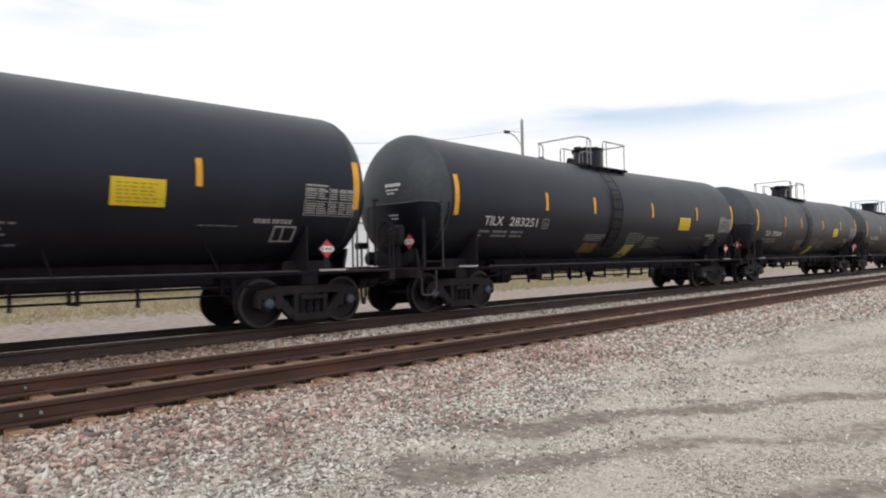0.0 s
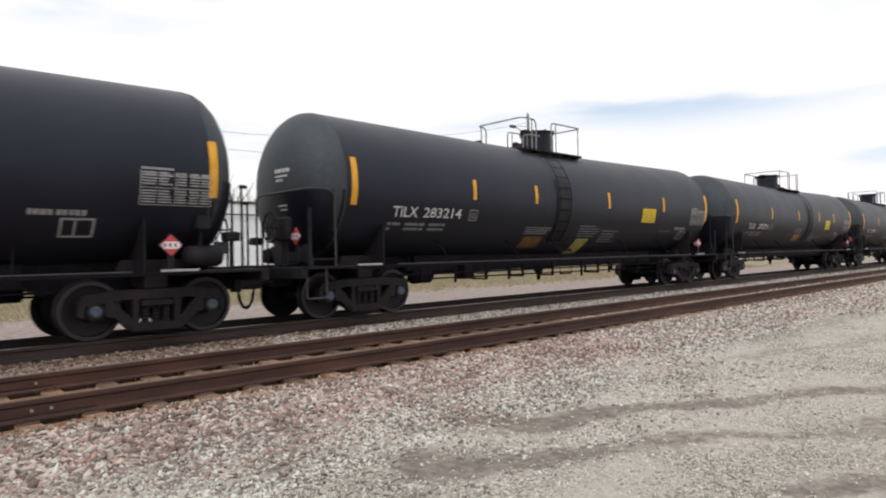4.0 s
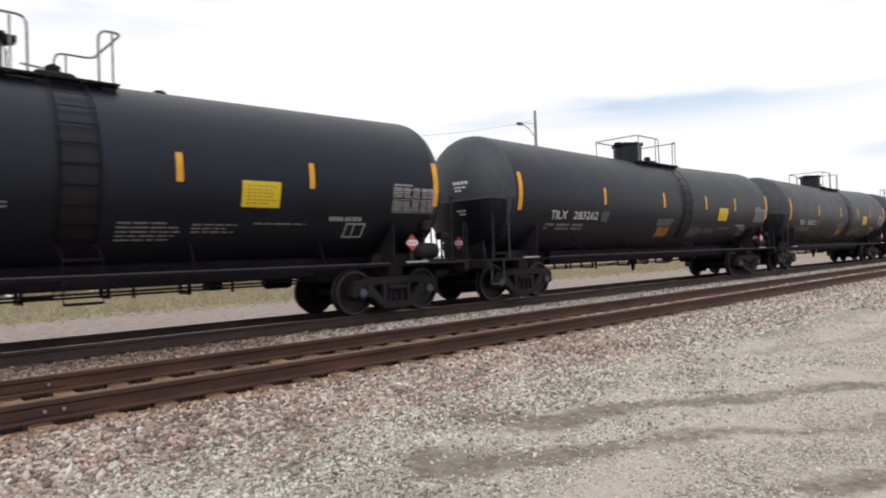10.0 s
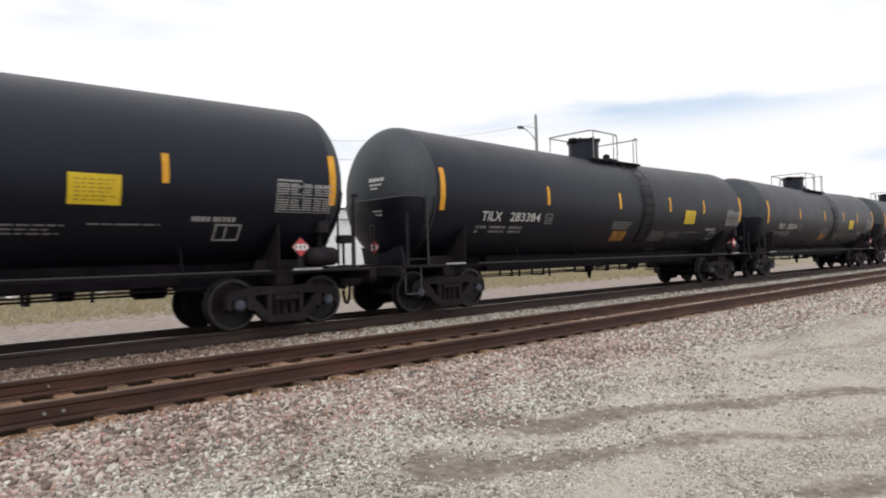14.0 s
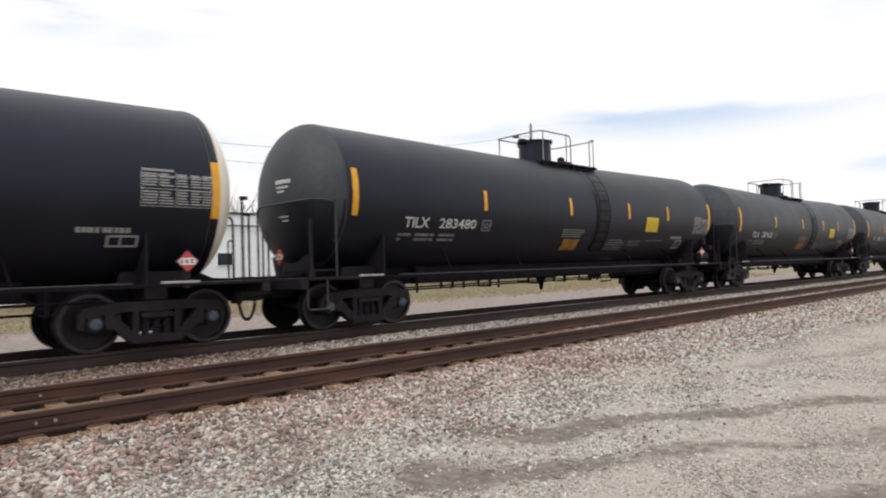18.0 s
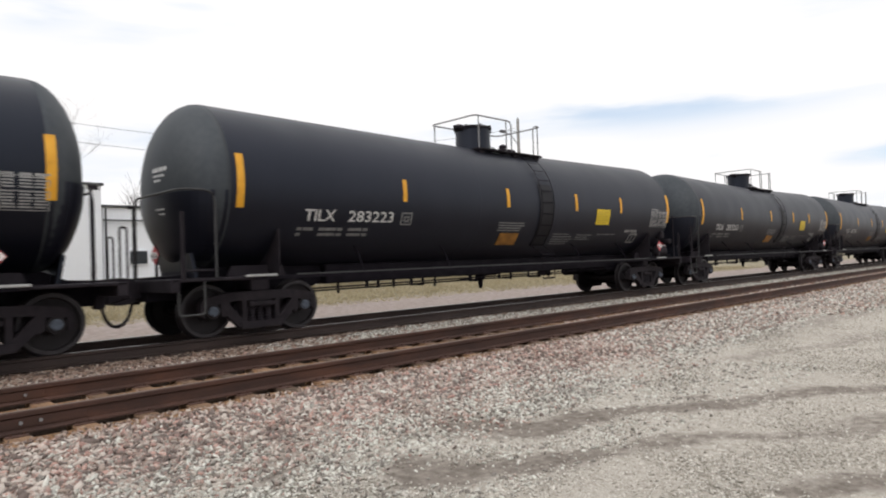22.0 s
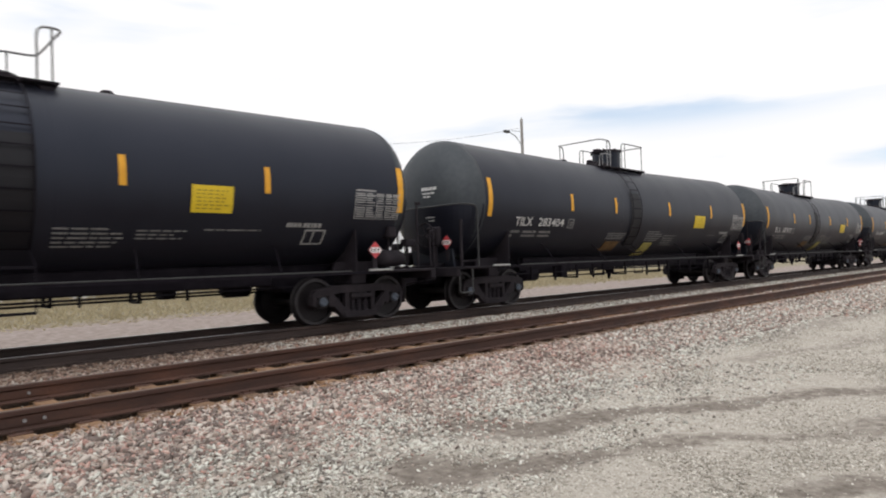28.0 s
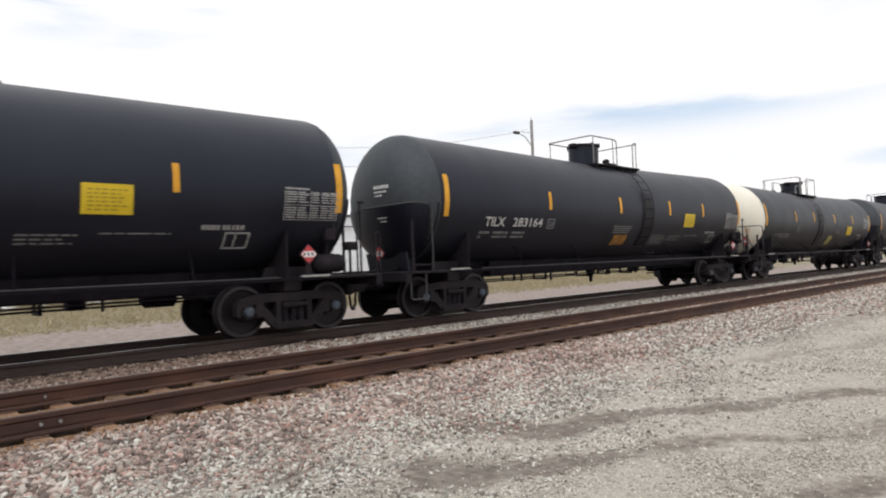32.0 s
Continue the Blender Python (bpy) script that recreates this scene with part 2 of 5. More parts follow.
RUSTSTONE = material("rust_stained_ballast", [(0.085, 0.058, 0.046), (0.20, 0.13, 0.098), (0.29, 0.20, 0.155), (0.36, 0.29, 0.24)], 2.0, (0.8, 0.95),
                     bump=0.5, bump_scale=120, island=0.8)
CHIP = material("pale_limestone_chips", [(0.29, 0.264, 0.224), (0.405, 0.377, 0.327), (0.485, 0.452, 0.402), (0.61, 0.577, 0.522)], 2.0, (0.8, 0.95), island=0.9)
WALLWHITE = material("white_painted_metal_wall", [(0.80, 0.82, 0.87), (0.86, 0.88, 0.92), (0.89, 0.91, 0.94)], 0.35, (0.5, 0.7), stretch=(1, 1, 0.5))
ROOFEDGE = material("dark_roof_edge", [(0.05, 0.055, 0.06), (0.09, 0.09, 0.095)], 3.0, (0.5, 0.7))
GLASSDARK = material("dark_window_glass", [(0.03, 0.035, 0.04), (0.05, 0.055, 0.06)], 2.0, (0.1, 0.2))
WOOD = material("weathered_grey_pole_wood", [(0.22, 0.21, 0.205), (0.34, 0.33, 0.32)], 6.0, (0.8, 0.95), bump=0.4, stretch=(3, 3, 0.3))
BARK = material("grey_brown_bark", [(0.13, 0.115, 0.12), (0.25, 0.225, 0.235)], 6.0, (0.85, 0.95), bump=0.4)
WIRE = material("grey_overhead_cable", [(0.20, 0.20, 0.21), (0.27, 0.27, 0.28)], 6.0, (0.6, 0.8))
GALV = material("galvanised_steel", [(0.24, 0.25, 0.26), (0.34, 0.35, 0.36)], 8.0, (0.4, 0.55), metal=0.6)
STRAW = material("dry_straw_grass", [(0.22, 0.185, 0.12), (0.42, 0.36, 0.24), (0.54, 0.48, 0.35), (0.30, 0.265, 0.18)], 1.0, (0.8, 0.95), island=0.6)


def ground_material():
    m = bpy.data.materials.new("gravel_lot_and_verge")
    m.use_nodes = True
    nt = m.node_tree
    N, Lk = nt.nodes, nt.links
    b = N["Principled BSDF"]
    tc = N.new("ShaderNodeTexCoord")
    sep = N.new("ShaderNodeSeparateXYZ")
    Lk.new(tc.outputs["Object"], sep.inputs[0])

    def noise_node(scale, detail=5.0, stretch=(1, 1, 1), rough=0.55):
        ma = N.new("ShaderNodeMapping")
        ma.inputs["Scale"].default_value = stretch
        Lk.new(tc.outputs["Object"], ma.inputs["Vector"])
        n = N.new("ShaderNodeTexNoise")
        n.inputs["Scale"].default_value, n.inputs["Detail"].default_value = scale, detail
        n.inputs["Roughness"].default_value = rough
        Lk.new(ma.outputs[0], n.inputs["Vector"])
        return n.outputs[0]

    def ramp(fac, stops):
        r = N.new("ShaderNodeValToRGB")
        els = r.color_ramp.elements
        while len(els) < len(stops):
            els.new(0.5)
        for e, (p, c) in zip(els, stops):
            e.position, e.color = p, (*c, 1) if len(c) == 3 else c
        Lk.new(fac, r.inputs[0])
        return r.outputs[0]

    def mix(fac, a, c):
        k = N.new("ShaderNodeMix")
        k.data_type = "RGBA"
        Lk.new(fac, k.inputs["Factor"])
        Lk.new(a, k.inputs["A"])
        Lk.new(c, k.inputs["B"])
        return k.outputs["Result"]

    def math_node(op, a, v):
        k = N.new("ShaderNodeMath")
        k.operation = op
        Lk.new(a, k.inputs[0])
        if isinstance(v, (int, float)):
            k.inputs[1].default_value = v
        else:
            Lk.new(v, k.inputs[1])
        return k.outputs[0]

    def band(lo, hi, soft, wob, amount, way=None):
        """1 between y = lo and hi, with a wobbling edge."""
        y = math_node("ADD", way or sep.outputs[1], math_node("MULTIPLY", math_node("SUBTRACT", wob, 0.5), amount))
        up = N.new("ShaderNodeMapRange")
        up.inputs["From Min"].default_value, up.inputs["From Max"].default_value = lo - soft, lo + soft
        dn = N.new("ShaderNodeMapRange")
        dn.inputs["From Min"].default_value, dn.inputs["From Max"].default_value = hi - soft, hi + soft
        dn.inputs["To Min"].default_value, dn.inputs["To Max"].default_value = 1.0, 0.0
        Lk.new(y, up.inputs[0])
        Lk.new(y, dn.inputs[0])
        return math_node("MULTIPLY", up.outputs[0], dn.outputs[0])

    fine = noise_node(70.0, 6.0, rough=0.7)
    mid = noise_node(14.0, 5.0)
    big = noise_node(0.45, 4.0)
    chips = ramp(fine, [(0.30, (0.24, 0.21, 0.178)), (0.46, (0.385, 0.35, 0.302)), (0.56, (0.495, 0.46, 0.408)), (0.70, (0.65, 0.61, 0.555))])
    dust = ramp(mid, [(0.30, (0.26, 0.23, 0.194)), (0.50, (0.40, 0.365, 0.318)), (0.72, (0.51, 0.475, 0.425))])
    lot = mix(ramp(big, [(0.35, (0.2, 0.2, 0.2)), (0.65, (0.7, 0.7, 0.7))]), chips, dust)
    # bare trodden earth between the chips, in patches with ragged edges
    earth = ramp(mid, [(0.28, (0.105, 0.086, 0.072)), (0.50, (0.185, 0.158, 0.135)), (0.72, (0.27, 0.238, 0.205))])
    bare = N.new("ShaderNodeAttribute")
    bare.attribute_name = "bare_earth"
    ragged = math_node("ADD", bare.outputs["Fac"], math_node("MULTIPLY", math_node("SUBTRACT", noise_node(9.0, 6.0, (0.8, 1.0, 1), 0.7), 0.5), 0.9))
    pm = ramp(ragged, [(0.30, (0, 0, 0)), (0.62, (0.92, 0.92, 0.92))])
    lot = mix(pm, lot, earth)
    pink = ramp(fine, [(0.30, (0.12, 0.09, 0.075)), (0.45, (0.26, 0.19, 0.16)), (0.58, (0.38, 0.30, 0.26)), (0.72, (0.50, 0.43, 0.38))])
    edge = noise_node(1.2, 5.0)
    col = mix(band(4.65, 14.1, 0.35, edge, 0.9), lot, pink)
    # dark main line bed: oil grime and the train's shade painted in one colour
    shaded_grime = ramp(mid, [(0.3, (0.045, 0.032, 0.026)), (0.7, (0.13, 0.092, 0.075))])
    col = mix(band(10.75, 12.6, 0.25, edge, 0.4), col, shaded_grime)
    rusty = ramp(noise_node(22.0, 6.0, rough=0.7), [(0.30, (0.065, 0.036, 0.02)), (0.45, (0.17, 0.090, 0.044)), (0.56, (0.29, 0.162, 0.080)), (0.70, (0.39, 0.26, 0.16))])
    col = mix(band(9.75, 10.9, 0.2, edge, 0.5), col, ramp(mid, [(0.28, (0.10, 0.066, 0.05)), (0.5, (0.22, 0.145, 0.11)), (0.72, (0.33, 0.235, 0.185))]))
    col = mix(math_node("MULTIPLY", band(5.98, 8.45, 0.14, edge, 0.35), band(-2000.0, 9.5, 3.0, edge, 2.0, sep.outputs[0])), col, rusty)
    # shade under the rail feet, painted as dark strips of ground
    foot_shade = ramp(mid, [(0.3, (0.025, 0.017, 0.013)), (0.7, (0.07, 0.047, 0.034))])
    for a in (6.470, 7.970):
        col = mix(band(a, a + 0.235, 0.012, edge, 0.04), col, foot_shade)
    road = ramp(noise_node(5.0, 6.0), [(0.3, (0.20, 0.16, 0.142)), (0.52, (0.285, 0.235, 0.212)), (0.72, (0.36, 0.315, 0.29))])
    col = mix(band(14.6, 900.0, 0.5, edge, 1.0), col, road)
    turf = ramp(noise_node(1.6, 7.0, (0.25, 1, 1)), [(0.32, (0.17, 0.146, 0.092)), (0.50, (0.24, 0.208, 0.142)), (0.70, (0.32, 0.29, 0.22))])
    col = mix(band(21.5, 900.0, 1.2, edge, 3.0), col, turf)
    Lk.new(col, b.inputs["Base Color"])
    b.inputs["Roughness"].default_value = 0.93
    b.inputs["Specular IOR Level"].default_value = 0.2
    bp = N.new("ShaderNodeBump")
    bp.inputs["Strength"].default_value, bp.inputs["Distance"].default_value = 0.7, 0.02
    Lk.new(fine, bp.inputs["Height"])
    Lk.new(bp.outputs[0], b.inputs["Normal"])
    return m


for _m in (BLACK, HEADLIT):
    _m.node_tree.nodes["Principled BSDF"].inputs["Specular Tint"].default_value = (0.70, 0.80, 1.0, 1.0)
# thin dry blades let light through
_nt = STRAW.node_tree
_tr = _nt.nodes.new("ShaderNodeBsdfTranslucent")
_tr.inputs["Color"].default_value = (0.42, 0.36, 0.23, 1)
_mx = _nt.nodes.new("ShaderNodeMixShader")
_mx.inputs[0].default_value = 0.55
_nt.links.new(_nt.nodes["Principled BSDF"].outputs[0], _mx.inputs[1])
_nt.links.new(_tr.outputs[0], _mx.inputs[2])
_nt.links.new(_mx.outputs[0], _nt.nodes["Material Output"].inputs["Surface"])
EARTH = ground_material()


# ---------------------------------------------------------------- mesh helpers
def mesh(name, verts, faces, mat, smooth=False):
    me = bpy.data.meshes.new(name)
    me.from_pydata([tuple(v) for v in verts], [], faces)
    me.materials.append(mat)
    if smooth:
        me.polygons.foreach_set("use_smooth", [True] * len(me.polygons))
    me.update()
    return me


class Shape:
    """Collects verts and faces of one mesh."""

    def __init__(self):
        self.v, self.f = [], []

    def add(self, v, f):
        n = len(self.v)
        self.v += [tuple(p) for p in v]
        self.f += [tuple(i + n for i in q) for q in f]
        return self

    def box(self, x0, x1, y0, y1, z0, z1, c=0.0):
        """A box with its upright and long edges chamfered by c."""
        if c <= 0:
            v = [(x, y, z) for z in (z0, z1) for x, y in ((x0, y0), (x1, y0), (x1, y1), (x0, y1))]
            return self.add(v, [(3, 2, 1, 0), (4, 5, 6, 7), (0, 1, 5, 4), (1, 2, 6, 5), (2, 3, 7, 6), (3, 0, 4, 7)])
        ring = lambda a, z: [(x0 + a, y0, z), (x1 - a, y0, z), (x1, y0 + a, z), (x1, y1 - a, z), (x1 - a, y1, z), (x0 + a, y1, z), (x0, y1 - a, z), (x0, y0 + a, z)]
        ins = lambda z: [(min(max(x, x0 + c), x1 - c), min(max(y, y0 + c), y1 - c), z) for x, y, _ in ring(c, z)]
        rows = [ins(z0), ring(c, z0 + c), ring(c, z1 - c), ins(z1)]
        v = [p for r in rows for p in r]
        f = [tuple(range(7, -1, -1)), tuple(range(24, 32))]
        for k in range(3):
            f += [(8 * k + i, 8 * k + (i + 1) % 8, 8 * k + 8 + (i + 1) % 8, 8 * k + 8 + i) for i in range(8)]
        return self.add(v, f)

    def turn(self, profile, axis="z", at=(0, 0, 0), n=16, cap=True):
        """A solid of revolution: profile of (radius, along) pairs."""
        v, f = [], []
        for rad, a in profile:
            for i in range(n):
                t = 2 * math.pi * i / n
                c, s = rad * math.cos(t), rad * math.sin(t)
                p = {"z": (c, s, a), "x": (a, c, s), "y": (s, a, c)}[axis]
                v.append((p[0] + at[0], p[1] + at[1], p[2] + at[2]))
        for k in range(len(profile) - 1):
            f += [(k * n + i, k * n + (i + 1) % n, (k + 1) * n + (i + 1) % n, (k + 1) * n + i) for i in range(n)]
        if cap:
            f.append(tuple(range(n - 1, -1, -1)))
            f.append(tuple(range((len(profile) - 1) * n, len(profile) * n)))
        return self.add(v, f)

    def tube(self, pts, rad=0.02, n=6):
        """A round pipe along a line of points."""
        pts = [Vector(p) for p in pts]
        v, f = [], []
        for i, p in enumerate(pts):
            d = (pts[min(i + 1, len(pts) - 1)] - pts[max(i - 1, 0)]).normalized()
            side = d.cross(Vector((0, 0, 1)) if abs(d.z) < 0.9 else Vector((1, 0, 0))).normalized()
            up = side.cross(d)
            r = rad[i] if isinstance(rad, (list, tuple)) else rad
            for k in range(n):
                a = 2 * math.pi * k / n
                v.append(p + side * (r * math.cos(a)) + up * (r * math.sin(a)))
        for i in range(len(pts) - 1):
            f += [(i * n + k, i * n + (k + 1) % n, (i + 1) * n + (k + 1) % n, (i + 1) * n + k) for k in range(n)]
        f.append(tuple(range(n - 1, -1, -1)))
        f.append(tuple(range((len(pts) - 1) * n, len(pts) * n)))
        return self.add(v, f)

    def prism(self, outline, y0, y1):
        """An outline in x and z drawn out from y0 to y1."""
        n = len(outline)
        v = [(x, y0, z) for x, z in outline] + [(x, y1, z) for x, z in outline]
        f = [(i, (i + 1) % n, n + (i + 1) % n, n + i) for i in range(n)]
        return self.add(v, f + [tuple(range(n - 1, -1, -1)), tuple(range(n, 2 * n))])

    def mesh(self, name, mat, smooth=False):
        return mesh(name, self.v, self.f, mat, smooth)


def rounded(pts, r=0.12, steps=3):
    """The same line with its corners rounded."""
    pts = [Vector(p) for p in pts]
    out = [pts[0]]
    for a, b, c in zip(pts, pts[1:], pts[2:]):
        u, w = (a - b), (c - b)
        k = min(r, u.length * 0.45, w.length * 0.45)
        p, q = b + u.normalized() * k, b + w.normalized() * k
        for i in range(steps + 1):
            t = i / steps
            out.append(p * (1 - t) ** 2 + b * (2 * t * (1 - t)) + q * t * t)
    return out + [pts[-1]]


def part(name, data, parent, label="", m=None):
    """One mesh object under a thing or under a part."""
    ob = new(name, data)
    ob.parent = parent
    if m is not None:
        ob.matrix_basis = m
    if label:
        ob["label"] = label
    if name in ("stencil", "board_print", "figure_table", "head_stencil", "placard_print", "tie_plates"):
        ob["kind"] = "stuff"
    return ob


# ---------------------------------------------------------------- tank cars
R, ZC = 1.514, 2.59        # tank radius and the height of its axis
BARREL, DISH = 7.72, 0.74  # half length of the barrel and depth of a head
DECK = 1.03
TANK = {"drop": 0.0}       # the cream-ended cars carry their tanks a little lower
DROP = {"A": 0.0, "B": 0.0, "D": 0.13}


def rise(x):
    """The barrel falls slightly from both ends to the middle."""
    return -0.035 + 0.105 * min(1.0, abs(x) / BARREL) - TANK["drop"]


def on_tank(x, deg, lift=0.0):
    """A point on the near side, at the height that the angle gives on a level tank."""
    z = ZC + R * math.sin(radians(deg))
    a = math.asin(max(-1.0, min(1.0, (z - ZC - rise(x)) / R)))
    return (x, -(R + lift) * math.cos(a), ZC + rise(x) + (R + lift) * math.sin(a))


def patch(x0, x1, top, low, lift=0.009, thick=0.006, step=6.0):
    """A thin plate bent round the near side of the tank, between two angles above the horizontal."""
    n = max(2, int(abs(top - low) / step) + 1)
    v, f = [], []
    for i in range(n + 1):
        d = top + (low - top) * i / n
        for x, l in ((x0, lift), (x1, lift), (x1, lift - thick), (x0, lift - thick)):
            v.append(on_tank(x, d, l))
    for i in range(n):
        for k in range(4):
            f.append((4 * i + k, 4 * i + 4 + k, 4 * i + 4 + (k + 1) % 4, 4 * i + (k + 1) % 4))
    f += [(0, 1, 2, 3), (4 * n + 3, 4 * n + 2, 4 * n + 1, 4 * n)]
    return v, f


def stencil(rows, lift=0.008):
    """Rows of small illegible print as bars: (x0, x1, angle, height in degrees)."""
    s = Shape()
    for x0, x1, d, hgt in rows:
        s.add(*patch(x0, x1, d + hgt / 2, d - hgt / 2, lift, 0.004))
    return s


def print_block(x0, x1, top, low, lines, seed, cover=0.92, words=6, lift=0.008):
    """A block of lines of illegible print, each broken into word-long bars."""
    rng = random.Random(seed)
    rows = []
    pitch = (top - low) / lines
    for i in range(lines):
        x, end = x0, x1 - (x1 - x0) * rng.uniform(0, 0.28)
        while x < end - 0.02:
            w = min((x1 - x0) / words * rng.uniform(0.6, 1.5), end - x)
            rows.append((x, x + w, top - pitch * (i + 0.5), pitch * 0.38))
            x += w + 0.035
    return stencil(rows, lift)


def lettering(text, x0, x1, top, low, name, mat):
    """Painted letters bent round the near side of the tank."""
    cu = bpy.data.curves.new("letters", "FONT")
    cu.body, cu.size, cu.resolution_u, cu.offset = text, 1.0, 2, 0.012
    ob = bpy.data.objects.new("letters", cu)
    scene.collection.objects.link(ob)
    bpy.context.view_layer.update()
    me = bpy.data.meshes.new_from_object(ob.evaluated_get(bpy.context.evaluated_depsgraph_get()))
    bpy.data.objects.remove(ob)
    xs = [v.co.x for v in me.vertices]
    ys = [v.co.y for v in me.vertices]
    a, b, c, d = min(xs), max(xs), min(ys), max(ys)
    verts = [on_tank(x0 + (v.co.x - a) / (b - a) * (x1 - x0), low + (v.co.y - c) / (d - c) * (top - low), 0.013) for v in me.vertices]
    return mesh(name, verts, [tuple(p.vertices) for p in me.polygons], mat)


def head_mesh(mat):
    prof = [(R * math.cos(k * math.pi / 20), DISH * math.sin(k * math.pi / 20)) for k in range(10)] + [(0.02, DISH)]
    return Shape().turn(prof, "x", (0, 0, 0), 56).mesh("tank_head", mat, True)


def shield_mesh():
    """A half-height plate bent over the lower part of a head that faces +x, with a straight top edge."""
    v, f, n, m = [], [], 24, 10
    for lift in (0.035, 0.012):
        for j in range(m + 1):
            z = -0.18 - 1.16 * j / m
            wide = math.sqrt(max(0.0, 0.9985 - (z / R) ** 2)) * R
            for i in range(n + 1):
                y = -wide + 2 * wide * i / n
                v.append((DISH * math.sqrt(max(0.0, 1 - (y * y + z * z) / (R * R))) + lift, y, z))
    o = (n + 1) * (m + 1)
    for j in range(m):
        for i in range(n):
            q = (j * (n + 1) + i, j * (n + 1) + i + 1, (j + 1) * (n + 1) + i + 1, (j + 1) * (n + 1) + i)
            f += [q, tuple(k + o for k in q[::-1])]
    for i in range(n):
        f += [(i, i + o, i + 1 + o, i + 1)]
    s = Shape().add(v, f)
    # support plate down to the deck
    s.prism([(0.26, -1.62), (0.32, -1.62), (0.40, -1.20), (0.34, -1.20)], -0.72, 0.72)
    return s.mesh("head_shield", BLACK, False)


def wheelset_mesh():
    s = Shape()
    for q in (-1, 1):
        prof = [(0.085, 0.62), (0.14, 0.62), (0.16, 0.66), (0.34, 0.70), (0.40, 0.675), (0.485, 0.675), (0.488, 0.69), (0.470, 0.705),
                (0.459, 0.715), (0.453, 0.80), (0.445, 0.812), (0.385, 0.812), (0.375, 0.765), (0.17, 0.745), (0.15, 0.82), (0.09, 0.82)]
        s.turn([(r, q * a) for r, a in (prof if q > 0 else prof[::-1])], "y", (0, 0, 0), 32, False)
        s.turn([(0.125, q * 0.93), (0.125, q * 1.08)][::q], "y", (0, 0, 0), 16)
    s.turn([(0.085, -1.0), (0.08, -0.3), (0.08, 0.3), (0.085, 1.0)], "y", (0, 0, 0), 16)
    me = s.mesh("wheelset", TREAD, False)
    cap = Shape()
    for q in (-1, 1):
        cap.turn([(0.085, q * 1.08), (0.083, q * 1.105), (0.05, q * 1.115)][::q], "y", (0, 0, 0), 14)
        for k in range(3):
            a = k * 2 * math.pi / 3
            cap.turn([(0.018, q * 1.12), (0.016, q * 1.145)][::q], "y", (0.06 * math.cos(a), 0, 0.06 * math.sin(a)), 6)
    k = len(me.polygons) + len(cap.f)
    for q in (-1, 1):
        cap.turn([(0.392, q * 0.8135), (0.392, q * 0.816), (0.448, q * 0.816), (0.4555, q * 0.800), (0.4555, q * 0.79)][::q], "y", (0, 0, 0), 32, False)
    n = len(me.vertices)
    both = mesh("wheelset", [tuple(v.co) for v in me.vertices] + cap.v, [tuple(p.vertices) for p in me.polygons] + [tuple(i + n for i in q) for q in cap.f], TREAD)
    both.materials.append(HUB)
    both.materials.append(RIM)
    for i, p in enumerate(both.polygons):
        p.material_index = 2 if i >= k else 1 if i >= len(me.polygons) else 0
    return both


def side_frame_mesh():
    """A cast three-piece truck side frame, drawn in x and z."""
    s = Shape()
    y0, y1 = -0.075, 0.075
    s.prism([(-1.12, 0.58), (-1.04, 0.69), (-0.58, 0.76), (0.58, 0.76), (1.04, 0.69), (1.12, 0.58), (0.98, 0.545), (0.50, 0.61), (-0.50, 0.61), (-0.98, 0.545)], y0, y1)
    for q in (-1, 1):
        ped = [(q * 1.10, 0.61), (q * 1.12, 0.40), (q * 1.04, 0.36), (q * 1.02, 0.58)]
        s.prism(ped[::q], y0, y1)
        ped = [(q * 0.76, 0.60), (q * 0.75, 0.38), (q * 0.66, 0.34), (q * 0.62, 0.60)]
        s.prism(ped[::q], y0, y1)
        dia = [(q * 0.76, 0.48), (q * 0.40, 0.13), (q * 0.27, 0.20), (q * 0.62, 0.58)]
        s.prism(dia[::q], y0, y1)
        col = [(q * 0.36, 0.62), (q * 0.36, 0.18), (q * 0.27, 0.18), (q * 0.27, 0.62)]
        s.prism(col[::q], y0, y1)
    s.prism([(-0.42, 0.24), (-0.38, 0.12), (0.38, 0.12), (0.42, 0.24)], y0 - 0.03, y1 + 0.03)
    s.box(-0.24, 0.24, y0 - 0.05, y1, 0.50, 0.58, 0.01)
    return s.mesh("side_frame", TRUCK)


def spring_mesh():
    s = Shape()
    for x in (-0.16, 0.0, 0.16):
        prof = []
        for k in range(5):
            z = 0.23 + 0.052 * k
            prof += [(0.055, z), (0.068, z + 0.016), (0.068, z + 0.030), (0.055, z + 0.046)]
        s.turn(prof, "z", (x, 0, 0), 10)
    return s.mesh("spring_nest", FRAME)


WHEELSET, SIDE_FRAME, SPRINGS = wheelset_mesh(), side_frame_mesh(), spring_mesh()
BOLSTER = Shape().box(-0.20, 0.20, -1.05, 1.05, 0.46, 0.66, 0.03).box(-0.32, 0.32, -0.30, 0.30, 0.60, 0.74, 0.03).mesh("truck", TRUCK)
BEAM = Shape().box(-0.06, 0.06, -0.86, 0.86, 0.24, 0.56, 0.02).mesh("brake_beam", FRAME)
FLIP = pose(0, 0, 0, 0, 0, 180)


def add_truck(car, x):
    t = part("truck", BOLSTER, car, "three-piece freight truck", pose(x, 0, 0))
    for q in (-1, 1):
        part("side_frame", SIDE_FRAME, t, m=pose(0, q * 1.0, 0))
        part("spring_nest", SPRINGS, t, m=pose(0, q * 1.0, 0))
        part("wheelset", WHEELSET, t, m=pose(q * 0.89, 0, 0.457))
        part("brake_beam", BEAM, t, m=pose(q * 0.34, 0, 0))


